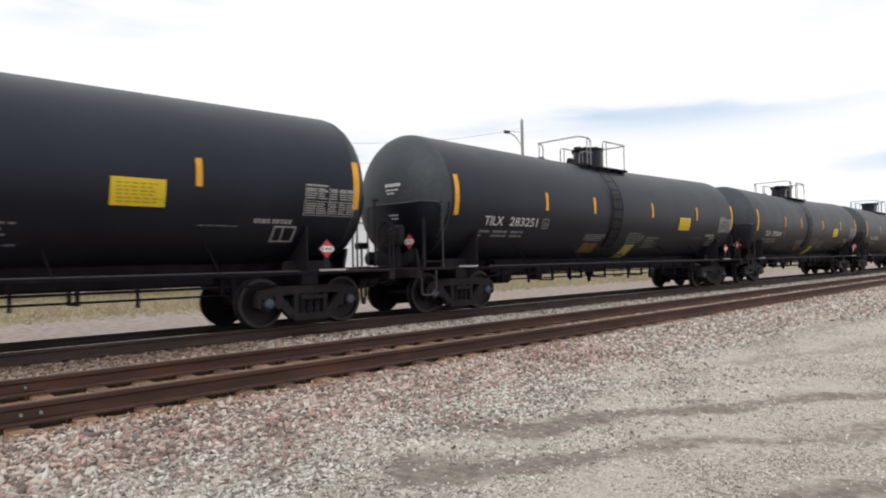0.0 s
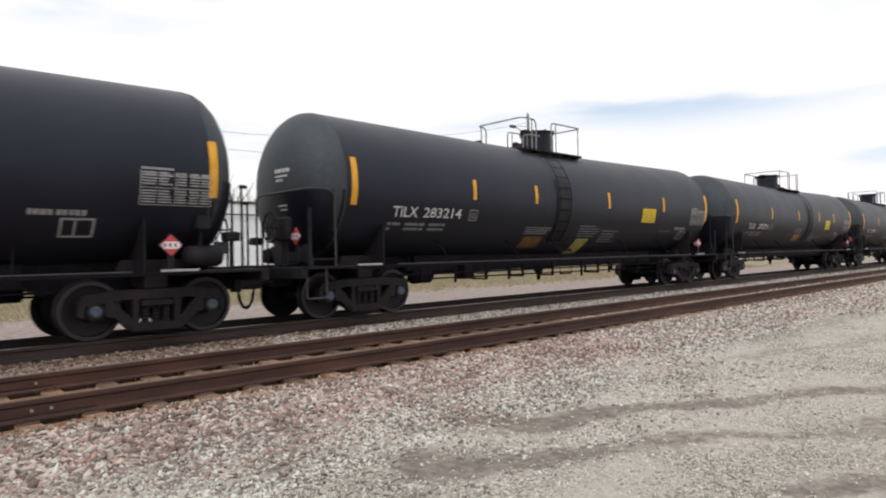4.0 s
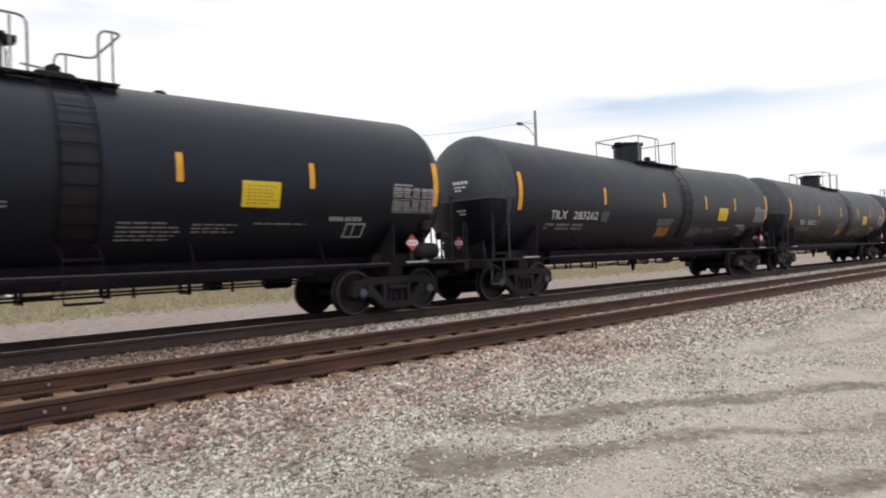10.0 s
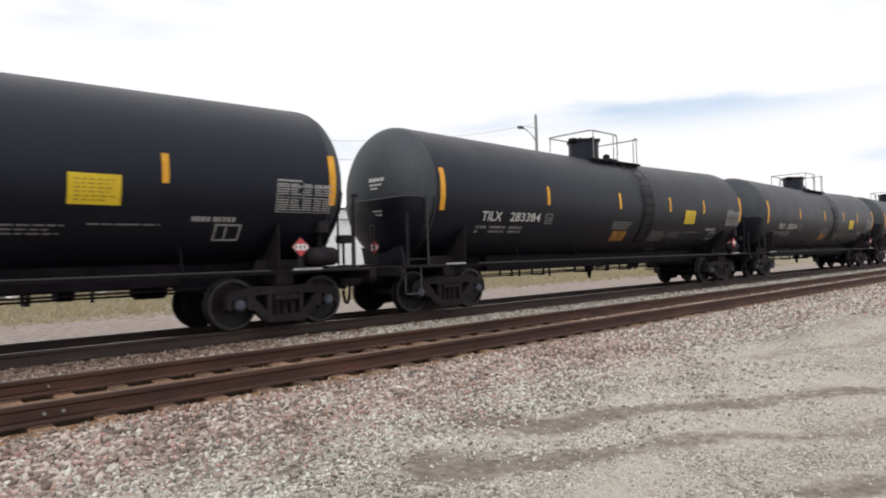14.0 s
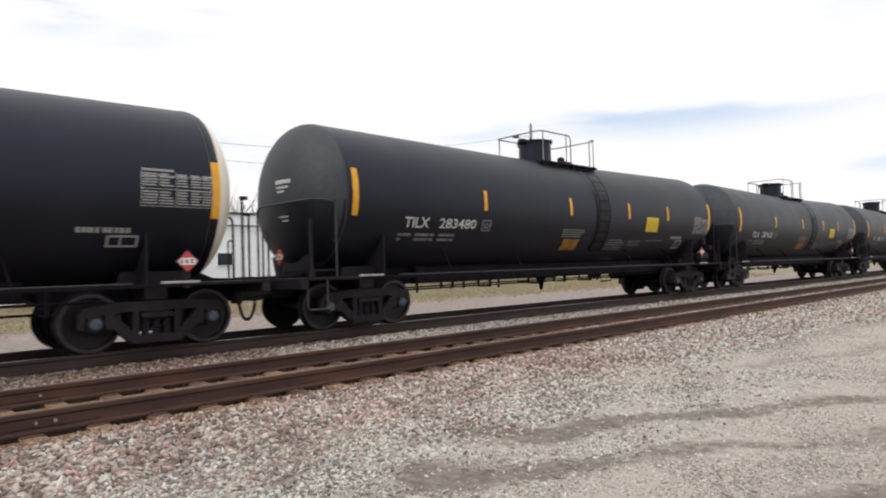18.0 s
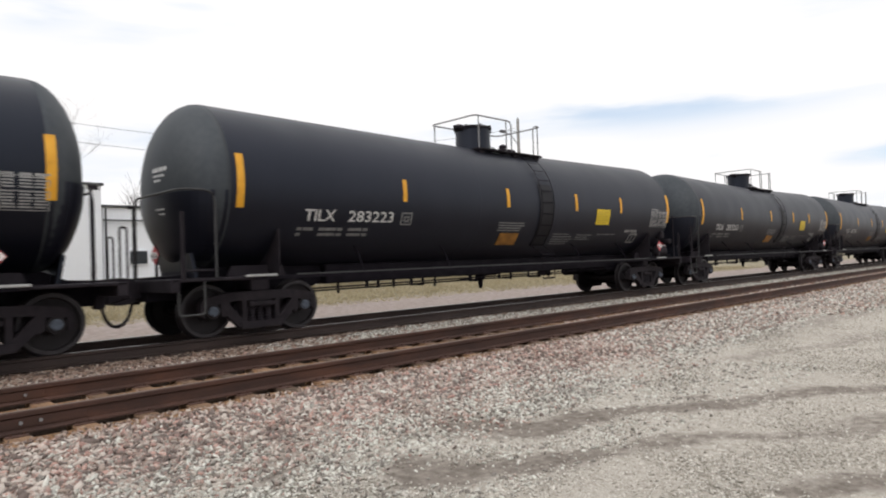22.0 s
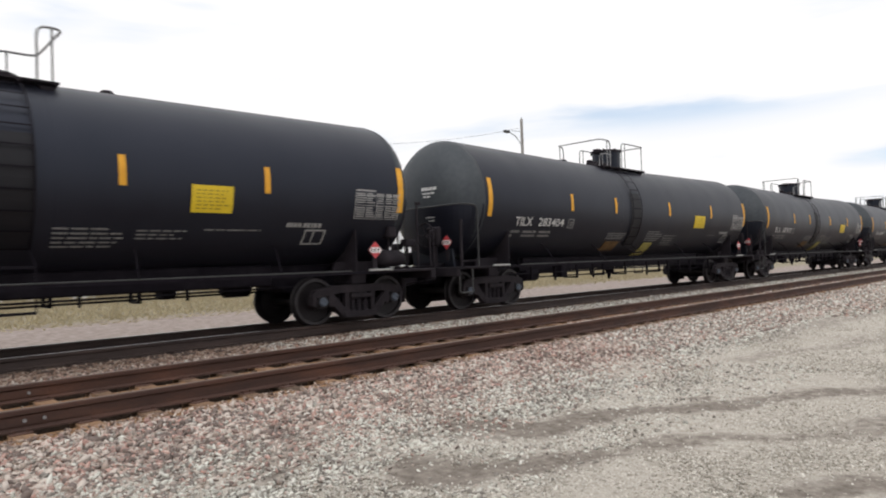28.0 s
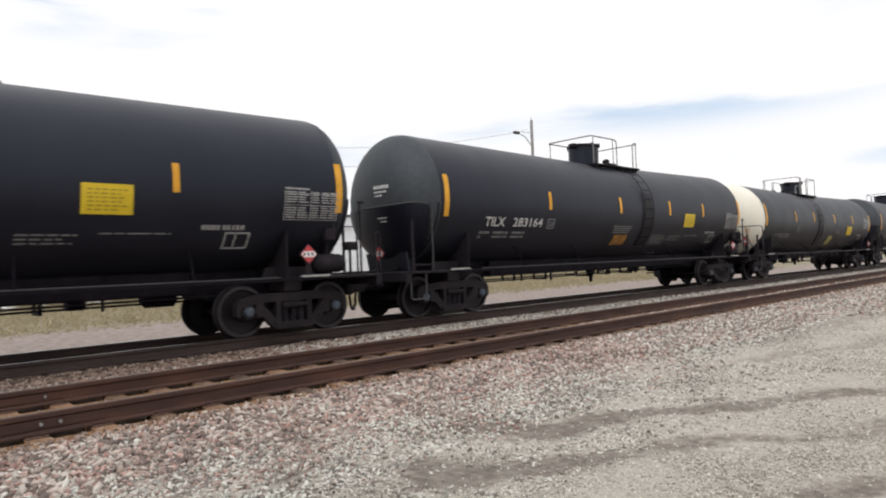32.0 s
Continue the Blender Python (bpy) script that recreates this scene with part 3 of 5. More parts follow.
def hardware(top=2.46, stay=False):
    """Meshes of the fittings of one car, with the brake gear at -x: name, mesh, label. top: height of the end rails."""
    out = []

    def put(name, s, mat, label="", smooth=False):
        out.append((name, s.mesh(name, mat, smooth), label))

    # manway with its lid, ring bolts and hinge
    put("manway", Shape().turn([(0.46, 3.95), (0.46, 4.60), (0.465, 4.61), (0.465, 4.64)], "z", (0, 0, 0), 28), BLACK, "black cylindrical manway housing", False)
    s = Shape().turn([(0.46, 4.625), (0.505, 4.63), (0.51, 4.665), (0.47, 4.685), (0.38, 4.70), (0.15, 4.705)], "z", (0, 0, 0), 28)
    for k in range(8):
        b = (k + 0.5) * math.pi / 4
        s.turn([(0.03, 4.58), (0.03, 4.70), (0.015, 4.712)], "z", (0.485 * math.cos(b), 0.485 * math.sin(b), 0), 6)
    s.prism([(-0.64, 4.60), (-0.46, 4.55), (-0.46, 4.70), (-0.64, 4.70)], -0.10, 0.10)
    s.prism([(0.46, 4.56), (0.63, 4.62), (0.63, 4.70), (0.46, 4.70)], -0.10, 0.10)
    put("manway_lid", s, FRAME, "bolted lid")
    # walkway: a running board along each side of the manway, on brackets
    for q in (-1, 1):
        s = Shape()
        for k in range(4):
            y = q * (0.60 + 0.07 * k)
            s.box(-1.60, 0.97, min(y, y + q * 0.055), max(y, y + q * 0.055), 3.955, 3.985)
        for x in (-1.58, -1.1, -0.62, -0.14, 0.34, 0.90):
            s.box(x, x + 0.05, min(q * 0.60, q * 0.865), max(q * 0.60, q * 0.865), 3.925, 3.955)
        put("running_board", s, FRAME, "black slatted running board beside the manway")
        for x in (-1.45, -0.55, 0.80):
            y = q * 0.74
            put("board_bracket", Shape().prism([(x - 0.07, 3.79), (x + 0.07, 3.79), (x + 0.10, 3.925), (x - 0.10, 3.925)], y - 0.05, y + 0.05), FRAME)
    s = Shape().box(-1.10, -0.55, -0.50, 0.35, 4.08, 4.18, 0.03)
    s.turn([(0.11, 4.10), (0.11, 4.30), (0.05, 4.34)], "z", (-0.85, 0.1, 0), 12)
    s.turn([(0.10, 3.98), (0.10, 4.17), (0.06, 4.20)], "z", (-1.20, -0.36, 0), 12)
    s.turn([(0.06, 4.1), (0.06, 4.27)], "z", (-0.72, -0.25, 0), 10)
    s.tube(rounded([(-1.45, -0.45, 4.02), (-1.25, -0.42, 4.12), (-0.9, -0.40, 4.15), (-0.5, -0.38, 4.16)], 0.08), 0.045, 8)
    put("valve", s, FRAME, "cluster of valves and pipework beside the manway")
    put("vent", Shape().turn([(0.11, 4.05), (0.11, 4.16), (0.08, 4.19)], "z", (-2.5, 0.0, 0), 12), FRAME)
    z = 4.80
    a = rounded([(-1.06, -0.79, 3.98), (-1.06, -0.79, z), (-1.66, -0.79, z), (-1.66, 0.79, z), (-1.32, 0.79, z), (-1.32, 0.79, 3.98)], 0.16, 4)
    s = Shape().tube(a, 0.020)
    for x, y in ((-1.24, -0.79), (-1.52, 0.79)):
        s.tube([(x, y, 3.98), (x, y, z)], 0.017)
    put("railing", s, RAILPIPE, "bent pipe handrail")
    s = Shape().tube(rounded([(-1.42, -0.62, 4.0), (-1.40, -0.62, 4.38), (-1.0, -0.60, 4.44), (-0.52, -0.50, 4.45)], 0.12, 4), 0.018)
    s.tube([(-1.22, -0.61, 4.0), (-1.22, -0.61, 4.40)], 0.015)
    put("railing", s, RAILPIPE, "low bent pipe guard beside the valves")
    a = rounded([(-0.38, -0.79, 3.98), (-0.38, -0.79, z), (1.02, -0.79, z), (1.02, 0.79, z), (-0.38, 0.79, z), (-0.38, 0.79, 3.98)], 0.14, 4)
    s = Shape().tube(a, 0.020)
    for y in (-0.79, 0.79):
        for x in (-0.17, 0.90):
            s.tube([(x, y, 3.98), (x, y, z)], 0.017)
    put("railing", s, RAILPIPE, "bent pipe handrail")
    # ladders, one on each side
    for q in (-1, 1):
        # flat-bar ladder: rows of points up the side, a rung between each pair of openings
        way = [(1.49, 0.62), (1.49, 0.66), (1.49, 0.93), (1.49, 0.97), (1.49, 1.24), (1.49, 1.28)]
        for d in range(-44, 56, 11):
            way += [((R + 0.05) * math.cos(radians(d + a)), ZC + (R + 0.05) * math.sin(radians(d + a))) for a in (0, 0.9)]
        cols = (-1.115, -1.095, -0.605, -0.585)
        v, f, m = [], [], len(way)
        for lift in (0.0, 0.012):
            for y, zz in way:
                v += [(x, q * (y + lift), zz) for x in cols]
        solid = {(r, c) for r in range(m - 1) for c in range(3) if c != 1 or r % 2 == 0}
        for r, c in solid:
            k = [4 * r + c, 4 * r + c + 1, 4 * r + c + 5, 4 * r + c + 4]
            f += [tuple(k[::-1]), tuple(a + 4 * m for a in k)]
            for (dr, dc), (a, b) in zip(((-1, 0), (0, 1), (1, 0), (0, -1)), ((0, 1), (1, 2), (2, 3), (3, 0))):
                if (r + dr, c + dc) not in solid:
                    f.append((k[a], k[b], k[b] + 4 * m, k[a] + 4 * m))
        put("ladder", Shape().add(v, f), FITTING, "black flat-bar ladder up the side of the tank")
        # rough matt strip added on the barrel to darken the band behind the rungs
        s = Shape()
        ds = list(range(-44, 21, 4))
        vs = [(x, q * (R + l) * math.cos(radians(d)), ZC - 0.03 + (R + l) * math.sin(radians(d))) for d in ds for x, l in ((-1.13, 0.012), (-0.57, 0.012), (-0.57, 0.0), (-1.13, 0.0))]
        n = len(ds)
        fs = [(4 * i + k, 4 * i + (k + 1) % 4, 4 * i + 4 + (k + 1) % 4, 4 * i + 4 + k) for i in range(n - 1) for k in range(4)]
        s.add(vs, fs + [(3, 2, 1, 0), (4 * n - 4, 4 * n - 3, 4 * n - 2, 4 * n - 1)])
        put("ladder_backing", s, DARKSTRIP, "added dark strip behind the ladder")
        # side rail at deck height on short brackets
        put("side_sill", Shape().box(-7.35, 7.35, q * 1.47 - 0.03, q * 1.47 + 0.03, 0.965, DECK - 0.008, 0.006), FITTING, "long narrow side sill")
        put("side_rail", Shape().tube([(-6.5, q * 1.49, DECK + 0.004), (6.5, q * 1.49, DECK + 0.004)], 0.014), PIPE, "long grab rail")
        for x in (-5.0, -2.6, 2.6, 5.0):
            put("rail_bracket", Shape().tube([(x, q * 1.50, DECK), (x - 0.06, q * 1.22, 1.42), (x - 0.08, q * 1.05, 1.55)], 0.015, 5), FITTING)
    # ends
    for e in (-1, 1):
        put("stub_sill", Shape().prism([(e * 5.2, 0.93), (e * 5.7, 0.66), (e * 8.72, 0.66), (e * 8.72, 1.06), (e * 8.2, 1.08), (e * 7.8, 1.26), (e * 5.2, 1.26)][::e], -0.42, 0.42), FITTING)
        for q in (-1, 1):
            put("bolster_brace", Shape().prism([(e * 6.4, 0.96), (e * 7.6, 0.96), (e * 7.5, 1.22), (e * 6.5, 1.22)][::e], q * 0.95 - 0.02, q * 0.95 + 0.02), FRAME)
        s = Shape()
        s.prism([(e * 7.0 - 0.17, 0.78), (e * 7.0 + 0.17, 0.78), (e * 7.0 + 0.17, 1.0), (e * 7.0 - 0.17, 1.0)], -1.05, 1.05)
        for q in (-1, 1):
            rim = [(q * R * 0.985 * math.cos(radians(d)), ZC + R * 0.985 * math.sin(radians(d))) for d in range(-75, -29, 9)]
            for dx in (-e * 0.25,):
                k = len(rim)
                vs = [(e * 7.0 + dx + t, y, zz) for t in (0, 0.025) for y, zz in rim + [(q * 1.34, 1.85), (q * 1.34, 0.98), (q * 0.4, 0.98)]]
                m = k + 3
                s.add(vs, [tuple(range(m)), tuple(range(2 * m - 1, m - 1, -1))] + [(i, (i + 1) % m, m + (i + 1) % m, m + i) for i in range(m)])
        put("body_bolster", s, FRAME, "tank saddle and bolster")
        s = Shape().box(min(e * 7.30, e * 8.72), max(e * 7.30, e * 8.72), -1.48, 1.48, DECK - 0.05, DECK, 0.012)
        s.box(min(e * 8.60, e * 8.74), max(e * 8.60, e * 8.74), -1.48, 1.48, 0.82, DECK, 0.012)
        put("end_platform", s, FRAME)
        for q in (-1, 1):
            put("step_edge", Shape().box(min(e * 6.92, e * 7.50), max(e * 6.92, e * 7.50), q * 1.50 - 0.03, q * 1.50 + 0.03, DECK - 0.01, DECK + 0.03, 0.008), GLINT, "step edge with its pale glint put into the colour")
            if q != e:
                continue
            st = rounded([(e * 8.62, q * 1.46, 0.98), (e * 8.62, q * 1.46, 0.45), (e * 8.20, q * 1.46, 0.45), (e * 8.20, q * 1.46, 0.98)], 0.06)
            put("stirrup", Shape().tube(st, 0.019, 5), PIPE)
        a = rounded([(e * 8.00, e * 1.48, DECK), (e * 8.00, e * 1.48, top), (e * 8.56, e * 1.48, top), (e * 8.60, -e * 0.40, top), (e * 8.60, -e * 0.40, DECK)], 0.20, 4)
        put("handrail", Shape().tube(a, 0.021), ENDRAIL, "bent grey handrail round the end")
        if stay:
            put("rail_stay", Shape().tube([(e * 8.56, e * 0.6, top), (e * 8.10, e * 1.40, DECK)], 0.022, 6), ENDRAIL)
        s = Shape().tube([(e * 8.54, e * 1.46, DECK), (e * 8.54, e * 1.46, top - 0.36)], 0.036, 6)
        s.tube([(e * 8.00, e * 1.46, 1.16), (e * 8.54, e * 1.46, 1.16)], 0.018, 5)
        put("end_post", s, FRAME)
        # a single post and a narrow hoop at the other corner
        s = Shape().tube([(e * 8.28, -e * 1.42, DECK), (e * 8.28, -e * 1.42, 2.42)], 0.022, 6)
        s.box(min(e * 8.24, e * 8.38), max(e * 8.24, e * 8.38), -e * 1.42 - 0.02, -e * 1.42 + 0.02, 2.38, 2.44, 0.008)
        put("end_post", s, FRAME)
        s = Shape().tube(rounded([(e * 8.66, -e * 1.40, DECK - 0.03), (e * 8.66, -e * 1.40, 1.84), (e * 8.76, -e * 1.40, 1.84), (e * 8.76, -e * 1.40, DECK - 0.03)], 0.05), 0.018, 5)
        put("end_railing", s, FRAME)
        s = Shape().box(min(e * 8.60, e * 8.98), max(e * 8.60, e * 8.98), -0.14, 0.14, 0.70, 1.02, 0.03)
        s.prism([(e * 8.84, 0.66), (e * 9.02, 0.62), (e * 9.10, 0.68), (e * 9.10, 1.02), (e * 9.04, 1.08), (e * 8.84, 1.06)][::e], -0.20, 0.20)
        put("coupler", s, FRAME)
        put("uncoupling_lever", Shape().tube(rounded([(e * 8.80, -e * 1.40, 0.80), (e * 8.82, -e * 0.9, 0.74), (e * 8.86, -e * 0.3, 0.66), (e * 8.92, 0.0, 0.70)], 0.05), 0.018, 5), FRAME)
        put("train_pipe_end", Shape().box(min(e * 8.56, e * 8.72), max(e * 8.56, e * 8.72), -e * 0.41 - 0.11, -e * 0.41 + 0.11, 0.60, 0.86, 0.03), FRAME)
        hose = [(e * 8.66, -e * 0.42, 0.82), (e * 8.69, -e * 0.40, 0.60), (e * 8.78, -e * 0.30, 0.40), (e * 8.92, -e * 0.14, 0.29), (e * 9.08, 0.0, 0.265)]
        put("air_hose", Shape().tube(rounded(hose, 0.06), 0.03), FRAME, "black rubber air hose")
    # added block, no real part: keeps the gap under the tank dark
    put("belly_pad", Shape().box(-5.3, 5.3, -0.62, 0.62, 0.80, 1.20, 0.03), FITTING, "added dark block filling the gap under the tank")
    # brake gear at one end
    s = Shape()
    for k in range(20):
        a0, a1 = k * math.pi / 10, (k + 1) * math.pi / 10
        s.tube([(-8.86, -0.62 + 0.28 * math.cos(b), 1.78 + 0.28 * math.sin(b)) for b in (a0, a1)], 0.02, 5)
    for k in range(5):
        b = k * 2 * math.pi / 5
        s.tube([(-8.86, -0.62, 1.78), (-8.86, -0.62 + 0.28 * math.cos(b), 1.78 + 0.28 * math.sin(b))], 0.014, 4)
    s.tube([(-8.86, -0.62, 1.78), (-8.60, -0.62, 1.78)], 0.02, 5)
    put("brake_wheel", s, FRAME, "round hand brake wheel")
    put("brake_housing", Shape().box(-8.66, -8.50, -0.82, -0.42, 1.52, 1.98, 0.04).box(-8.62, -8.52, -0.66, -0.58, 1.0, 1.55), FRAME)
    put("air_reservoir", Shape().turn([(0.05, -8.02), (0.15, -7.99), (0.175, -7.92), (0.175, -7.5), (0.15, -7.42), (0.05, -7.38)], "x", (0, 1.18, 1.26), 18), FRAME, "black air reservoir", True)
    put("brake_valve", Shape().box(-7.78, -7.54, 1.08, 1.36, 1.68, 1.92, 0.03).tube([(-7.66, 1.2, 1.4), (-7.66, 1.2, 1.7)], 0.03), FRAME)
    put("retaining_valve", Shape().box(-8.30, -8.05, 1.1, 1.35, 1.50, 1.66, 0.03).tube([(-8.18, 1.2, 1.02), (-8.18, 1.2, 1.52)], 0.025), FRAME)
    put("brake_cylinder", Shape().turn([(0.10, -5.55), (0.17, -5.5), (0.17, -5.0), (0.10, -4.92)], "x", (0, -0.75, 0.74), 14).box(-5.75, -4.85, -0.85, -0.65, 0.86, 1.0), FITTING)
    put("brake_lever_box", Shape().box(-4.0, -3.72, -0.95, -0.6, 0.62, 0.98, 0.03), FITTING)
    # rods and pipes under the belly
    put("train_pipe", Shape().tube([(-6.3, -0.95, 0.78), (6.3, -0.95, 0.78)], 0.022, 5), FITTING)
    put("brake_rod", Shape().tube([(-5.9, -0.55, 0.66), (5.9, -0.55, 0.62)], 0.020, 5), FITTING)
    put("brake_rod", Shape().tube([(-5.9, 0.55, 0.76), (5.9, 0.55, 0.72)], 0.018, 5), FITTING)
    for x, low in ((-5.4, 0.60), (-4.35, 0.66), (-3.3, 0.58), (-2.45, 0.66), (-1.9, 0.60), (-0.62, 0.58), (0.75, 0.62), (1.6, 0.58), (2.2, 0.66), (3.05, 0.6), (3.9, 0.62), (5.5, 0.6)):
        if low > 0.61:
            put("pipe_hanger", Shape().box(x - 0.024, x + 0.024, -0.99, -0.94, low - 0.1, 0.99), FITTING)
            continue
        put("pipe_hanger", Shape().box(x - 0.028, x + 0.028, -0.98, -0.50, low, low + 0.04).box(x - 0.028, x + 0.028, -0.99, -0.94, low, 0.99).box(x - 0.028, x + 0.028, -0.55, -0.50, low, 1.2), FITTING)
    s = Shape().turn([(0.03, 0.42), (0.05, 0.46), (0.07, 0.62), (0.13, 0.68), (0.16, 0.86), (0.30, 0.90), (0.32, 1.10)], "z", (0.0, 0, 0), 14)
    for y in (-0.38, 0.34):
        s.prism([(-0.62, 1.12), (-0.45, 0.86), (-0.15, 0.76), (0.15, 0.76), (0.45, 0.86), (0.62, 1.12)], y, y + 0.04)
    s.box(-0.5, 0.5, -0.40, 0.40, 0.93, 1.0)
    put("bottom_outlet", s, FITTING, "bottom outlet valve with skid plates")
    return out


MARKS = {1: "TILX 283251", 2: "TILX 283264", 3: "TILX 283240", 4: "TILX 283349", 5: "TILX 283139", 6: "TILX 283214", 7: "TILX 283291", 8: "TILX 283387", 9: "TILX 283180", 10: "TILX 283259", 11: "TILX 283207", 12: "TILX 283261", 13: "TILX 283234", 14: "TILX 283262", 15: "TILX 283222", 16: "TILX 283252", 17: "TILX 283190", 18: "TILX 283386", 19: "TILX 283384", 20: "TILX 283241", 21: "TILX 283318", 22: "TILX 283088", 23: "DPRX 258109", 24: "TILX 283480", 25: "TILX 283425", 26: "TILX 283432", 27: "TILX 283413", 28: "TILX 283116", 29: "TILX 283223", 30: "TILX 283255", 31: "TILX 283235", 32: "TILX 283237", 33: "TILX 283340", 34: "TILX 283226", 35: "DPRX 258109", 36: "TILX 283231", 37: "TILX 283404", 38: "TILX 283453", 39: "TILX 283247", 40: "TILX 283186", 41: "TILX 283210", 42: "TILX 283164"}
KINDS = 'AAAABBABABAAABBBBBBBBBADBBBBABBBBBADBAAAABBDBBB'
WIDE = (1, 22, 28, 37, 38, 39)     # cars with a wider space before the digits
SPOTS = {"A": (-6.66, -5.98, -5.82, -4.69), "W": (-6.66, -5.98, -5.73, -4.63), "B": (-6.38, -5.70, -5.40, -4.27), "D": (-6.50, -5.62, -5.47, -4.28)}
LETTERS = {}
for i, c in enumerate(KINDS):
    a, b, c2, d = SPOTS["W" if i in WIDE else c]
    TANK["drop"] = DROP[c]
    LETTERS[i] = [lettering(piece, x0, x1, -14.4, -22.8, "reporting_mark", WHITE) for piece, x0, x1 in zip(MARKS.get(i, "").split(), (a, c2), (b, d))]
TANK["drop"] = 0.0

# ---------------------------------------------------------------- ground, one sheet to the horizon
PROFILE = [(-3000, -0.34), (-30, -0.34), (0, -0.33), (3.6, -0.32), (4.4, -0.315), (5.6, -0.235), (6.0, -0.200), (6.14, -0.190), (6.30, -0.204), (6.40, -0.212), (6.462, -0.222), (6.474, -0.30), (6.68, -0.30), (6.69, -0.205), (6.78, -0.198), (7.70, -0.198), (7.90, -0.212), (7.962, -0.222),
           (7.974, -0.30), (8.18, -0.30), (8.19, -0.205), (8.26, -0.19), (8.6, -0.215), (9.0, -0.245),
           (9.7, -0.25), (10.2, -0.21), (10.48, -0.19), (10.62, -0.203), (10.69, -0.214), (10.705, -0.30), (10.93, -0.30), (10.94, -0.24), (12.4, -0.24), (12.6, -0.20), (12.9, -0.22), (13.6, -0.27), (14.6, -0.40), (17, -0.40), (20, -0.34), (38, -0.30), (60, -0.30), (3000, -0.30)]


def height(y):
    for (a, za), (b, zb) in zip(PROFILE, PROFILE[1:]):
        if y <= b:
            return za + (zb - za) * (y - a) / (b - a)
    return PROFILE[-1][1]


# trodden strips and blotches on the lot: from x, y to x, y, half width, strength
BARE = [(4.30, 3.95, 4.45, 3.55, 0.40, 1.0), (4.4, 3.65, 6.2, 2.75, 0.30, 0.72), (6.2, 2.75, 8.2, 1.50, 0.30, 0.60), (8.2, 1.5, 14.0, -1.9, 0.55, 0.5),
        (3.04, 3.50, 3.18, 3.05, 0.30, 0.80), (2.90, 4.05, 3.02, 3.90, 0.22, 0.45), (3.3, 3.1, 4.2, 2.78, 0.22, 0.68), (4.2, 2.78, 5.6, 1.78, 0.20, 0.55), (5.6, 1.78, 11.0, -1.2, 0.30, 0.5),
        (3.60, 4.22, 3.88, 3.66, 0.13, 0.6), (4.20, 4.74, 4.56, 4.36, 0.15, 0.55), (2.15, 4.25, 3.0, 4.80, 0.30, 0.5), (4.15, 1.30, 5.4, 0.55, 0.26, 0.62),
        (6.80, 4.35, 6.90, 4.30, 0.12, 0.7), (6.50, 3.02, 6.62, 2.95, 0.12, 0.8), (7.55, 1.95, 7.75, 1.82, 0.14, 0.75), (9.0, 3.6, 13.0, 2.3, 0.35, 0.45), (11.0, 4.3, 40.0, 2.6, 0.9, 0.46), (12.0, 2.6, 40.0, -4.0, 1.0, 0.40), (2.0, 2.3, 2.6, 1.6, 0.4, 0.7), (-4.0, 3.4, 1.2, 3.0, 0.35, 0.6), (-3.0, 1.4, 1.6, 0.2, 0.4, 0.6), (1.6, 0.2, 6.0, -1.6, 0.35, 0.6)]


def bare_earth(x, y):
    """How far the chips are trodden into the ground at x, y (arrays), 0 to 1."""
    x, y = np.asarray(x, float), np.asarray(y, float)
    wx = x + 0.10 * np.sin(3.1 * y + 1.7 * x) + 0.05 * np.sin(8.3 * y - 5.1 * x + 1.0)
    wy = y + 0.10 * np.sin(2.7 * x - 1.3 * y + 0.6) + 0.05 * np.sin(7.7 * x + 4.3 * y)
    out = np.zeros_like(x)
    for x0, y0, x1, y1, wide, much in BARE:
        dx, dy = x1 - x0, y1 - y0
        t = np.clip(((wx - x0) * dx + (wy - y0) * dy) / (dx * dx + dy * dy), 0, 1)
        d = np.hypot(wx - x0 - t * dx, wy - y0 - t * dy) / wide
        out = np.maximum(out, much * np.clip(1.35 - d, 0, 1))
    return out


def build_ground():
    xs = [-3000, -600, -120, -40, -15] + [-8 + 0.5 * i for i in range(18)] + [1 + 0.1 * i for i in range(100)] + [11 + 0.5 * i for i in range(52)] + [40, 46, 55, 70, 100, 160, 300, 700, 3000]
    ys = [-3000, -600, -100, -30, -10, -4] + sorted(set([y for y in [-2 + 0.25 * i for i in range(10)] + [0.5 + 0.1 * i for i in range(45)] + [5.0 + 0.25 * i for i in range(40)] if min(abs(y - p[0]) for p in PROFILE) > 0.05] + [p[0] for p in PROFILE if 6 < p[0] < 13])) + [15.5, 16.5, 18, 20, 23, 27, 32, 38, 50, 80, 150, 400, 3000]
    v = []
    for y in ys:
        for x in xs:
            wob = 0.016 * noise.noise((x * 0.6, y * 1.1, 0.0)) + 0.008 * noise.noise((x * 2.1, y * 2.1, 3.0)) if abs(x) < 100 and y < 30 else 0.0
            if 5.9 < y < 13.2:
                wob *= 0.2
            v.append((x, y, height(y) + wob))
    n = len(xs)
    f = [(j * n + i, j * n + i + 1, (j + 1) * n + i + 1, (j + 1) * n + i) for j in range(len(ys) - 1) for i in range(n - 1)]
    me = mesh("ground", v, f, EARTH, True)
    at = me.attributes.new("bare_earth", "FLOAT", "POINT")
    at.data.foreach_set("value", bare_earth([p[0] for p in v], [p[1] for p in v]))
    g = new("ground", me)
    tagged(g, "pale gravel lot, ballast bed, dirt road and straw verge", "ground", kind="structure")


build_ground()

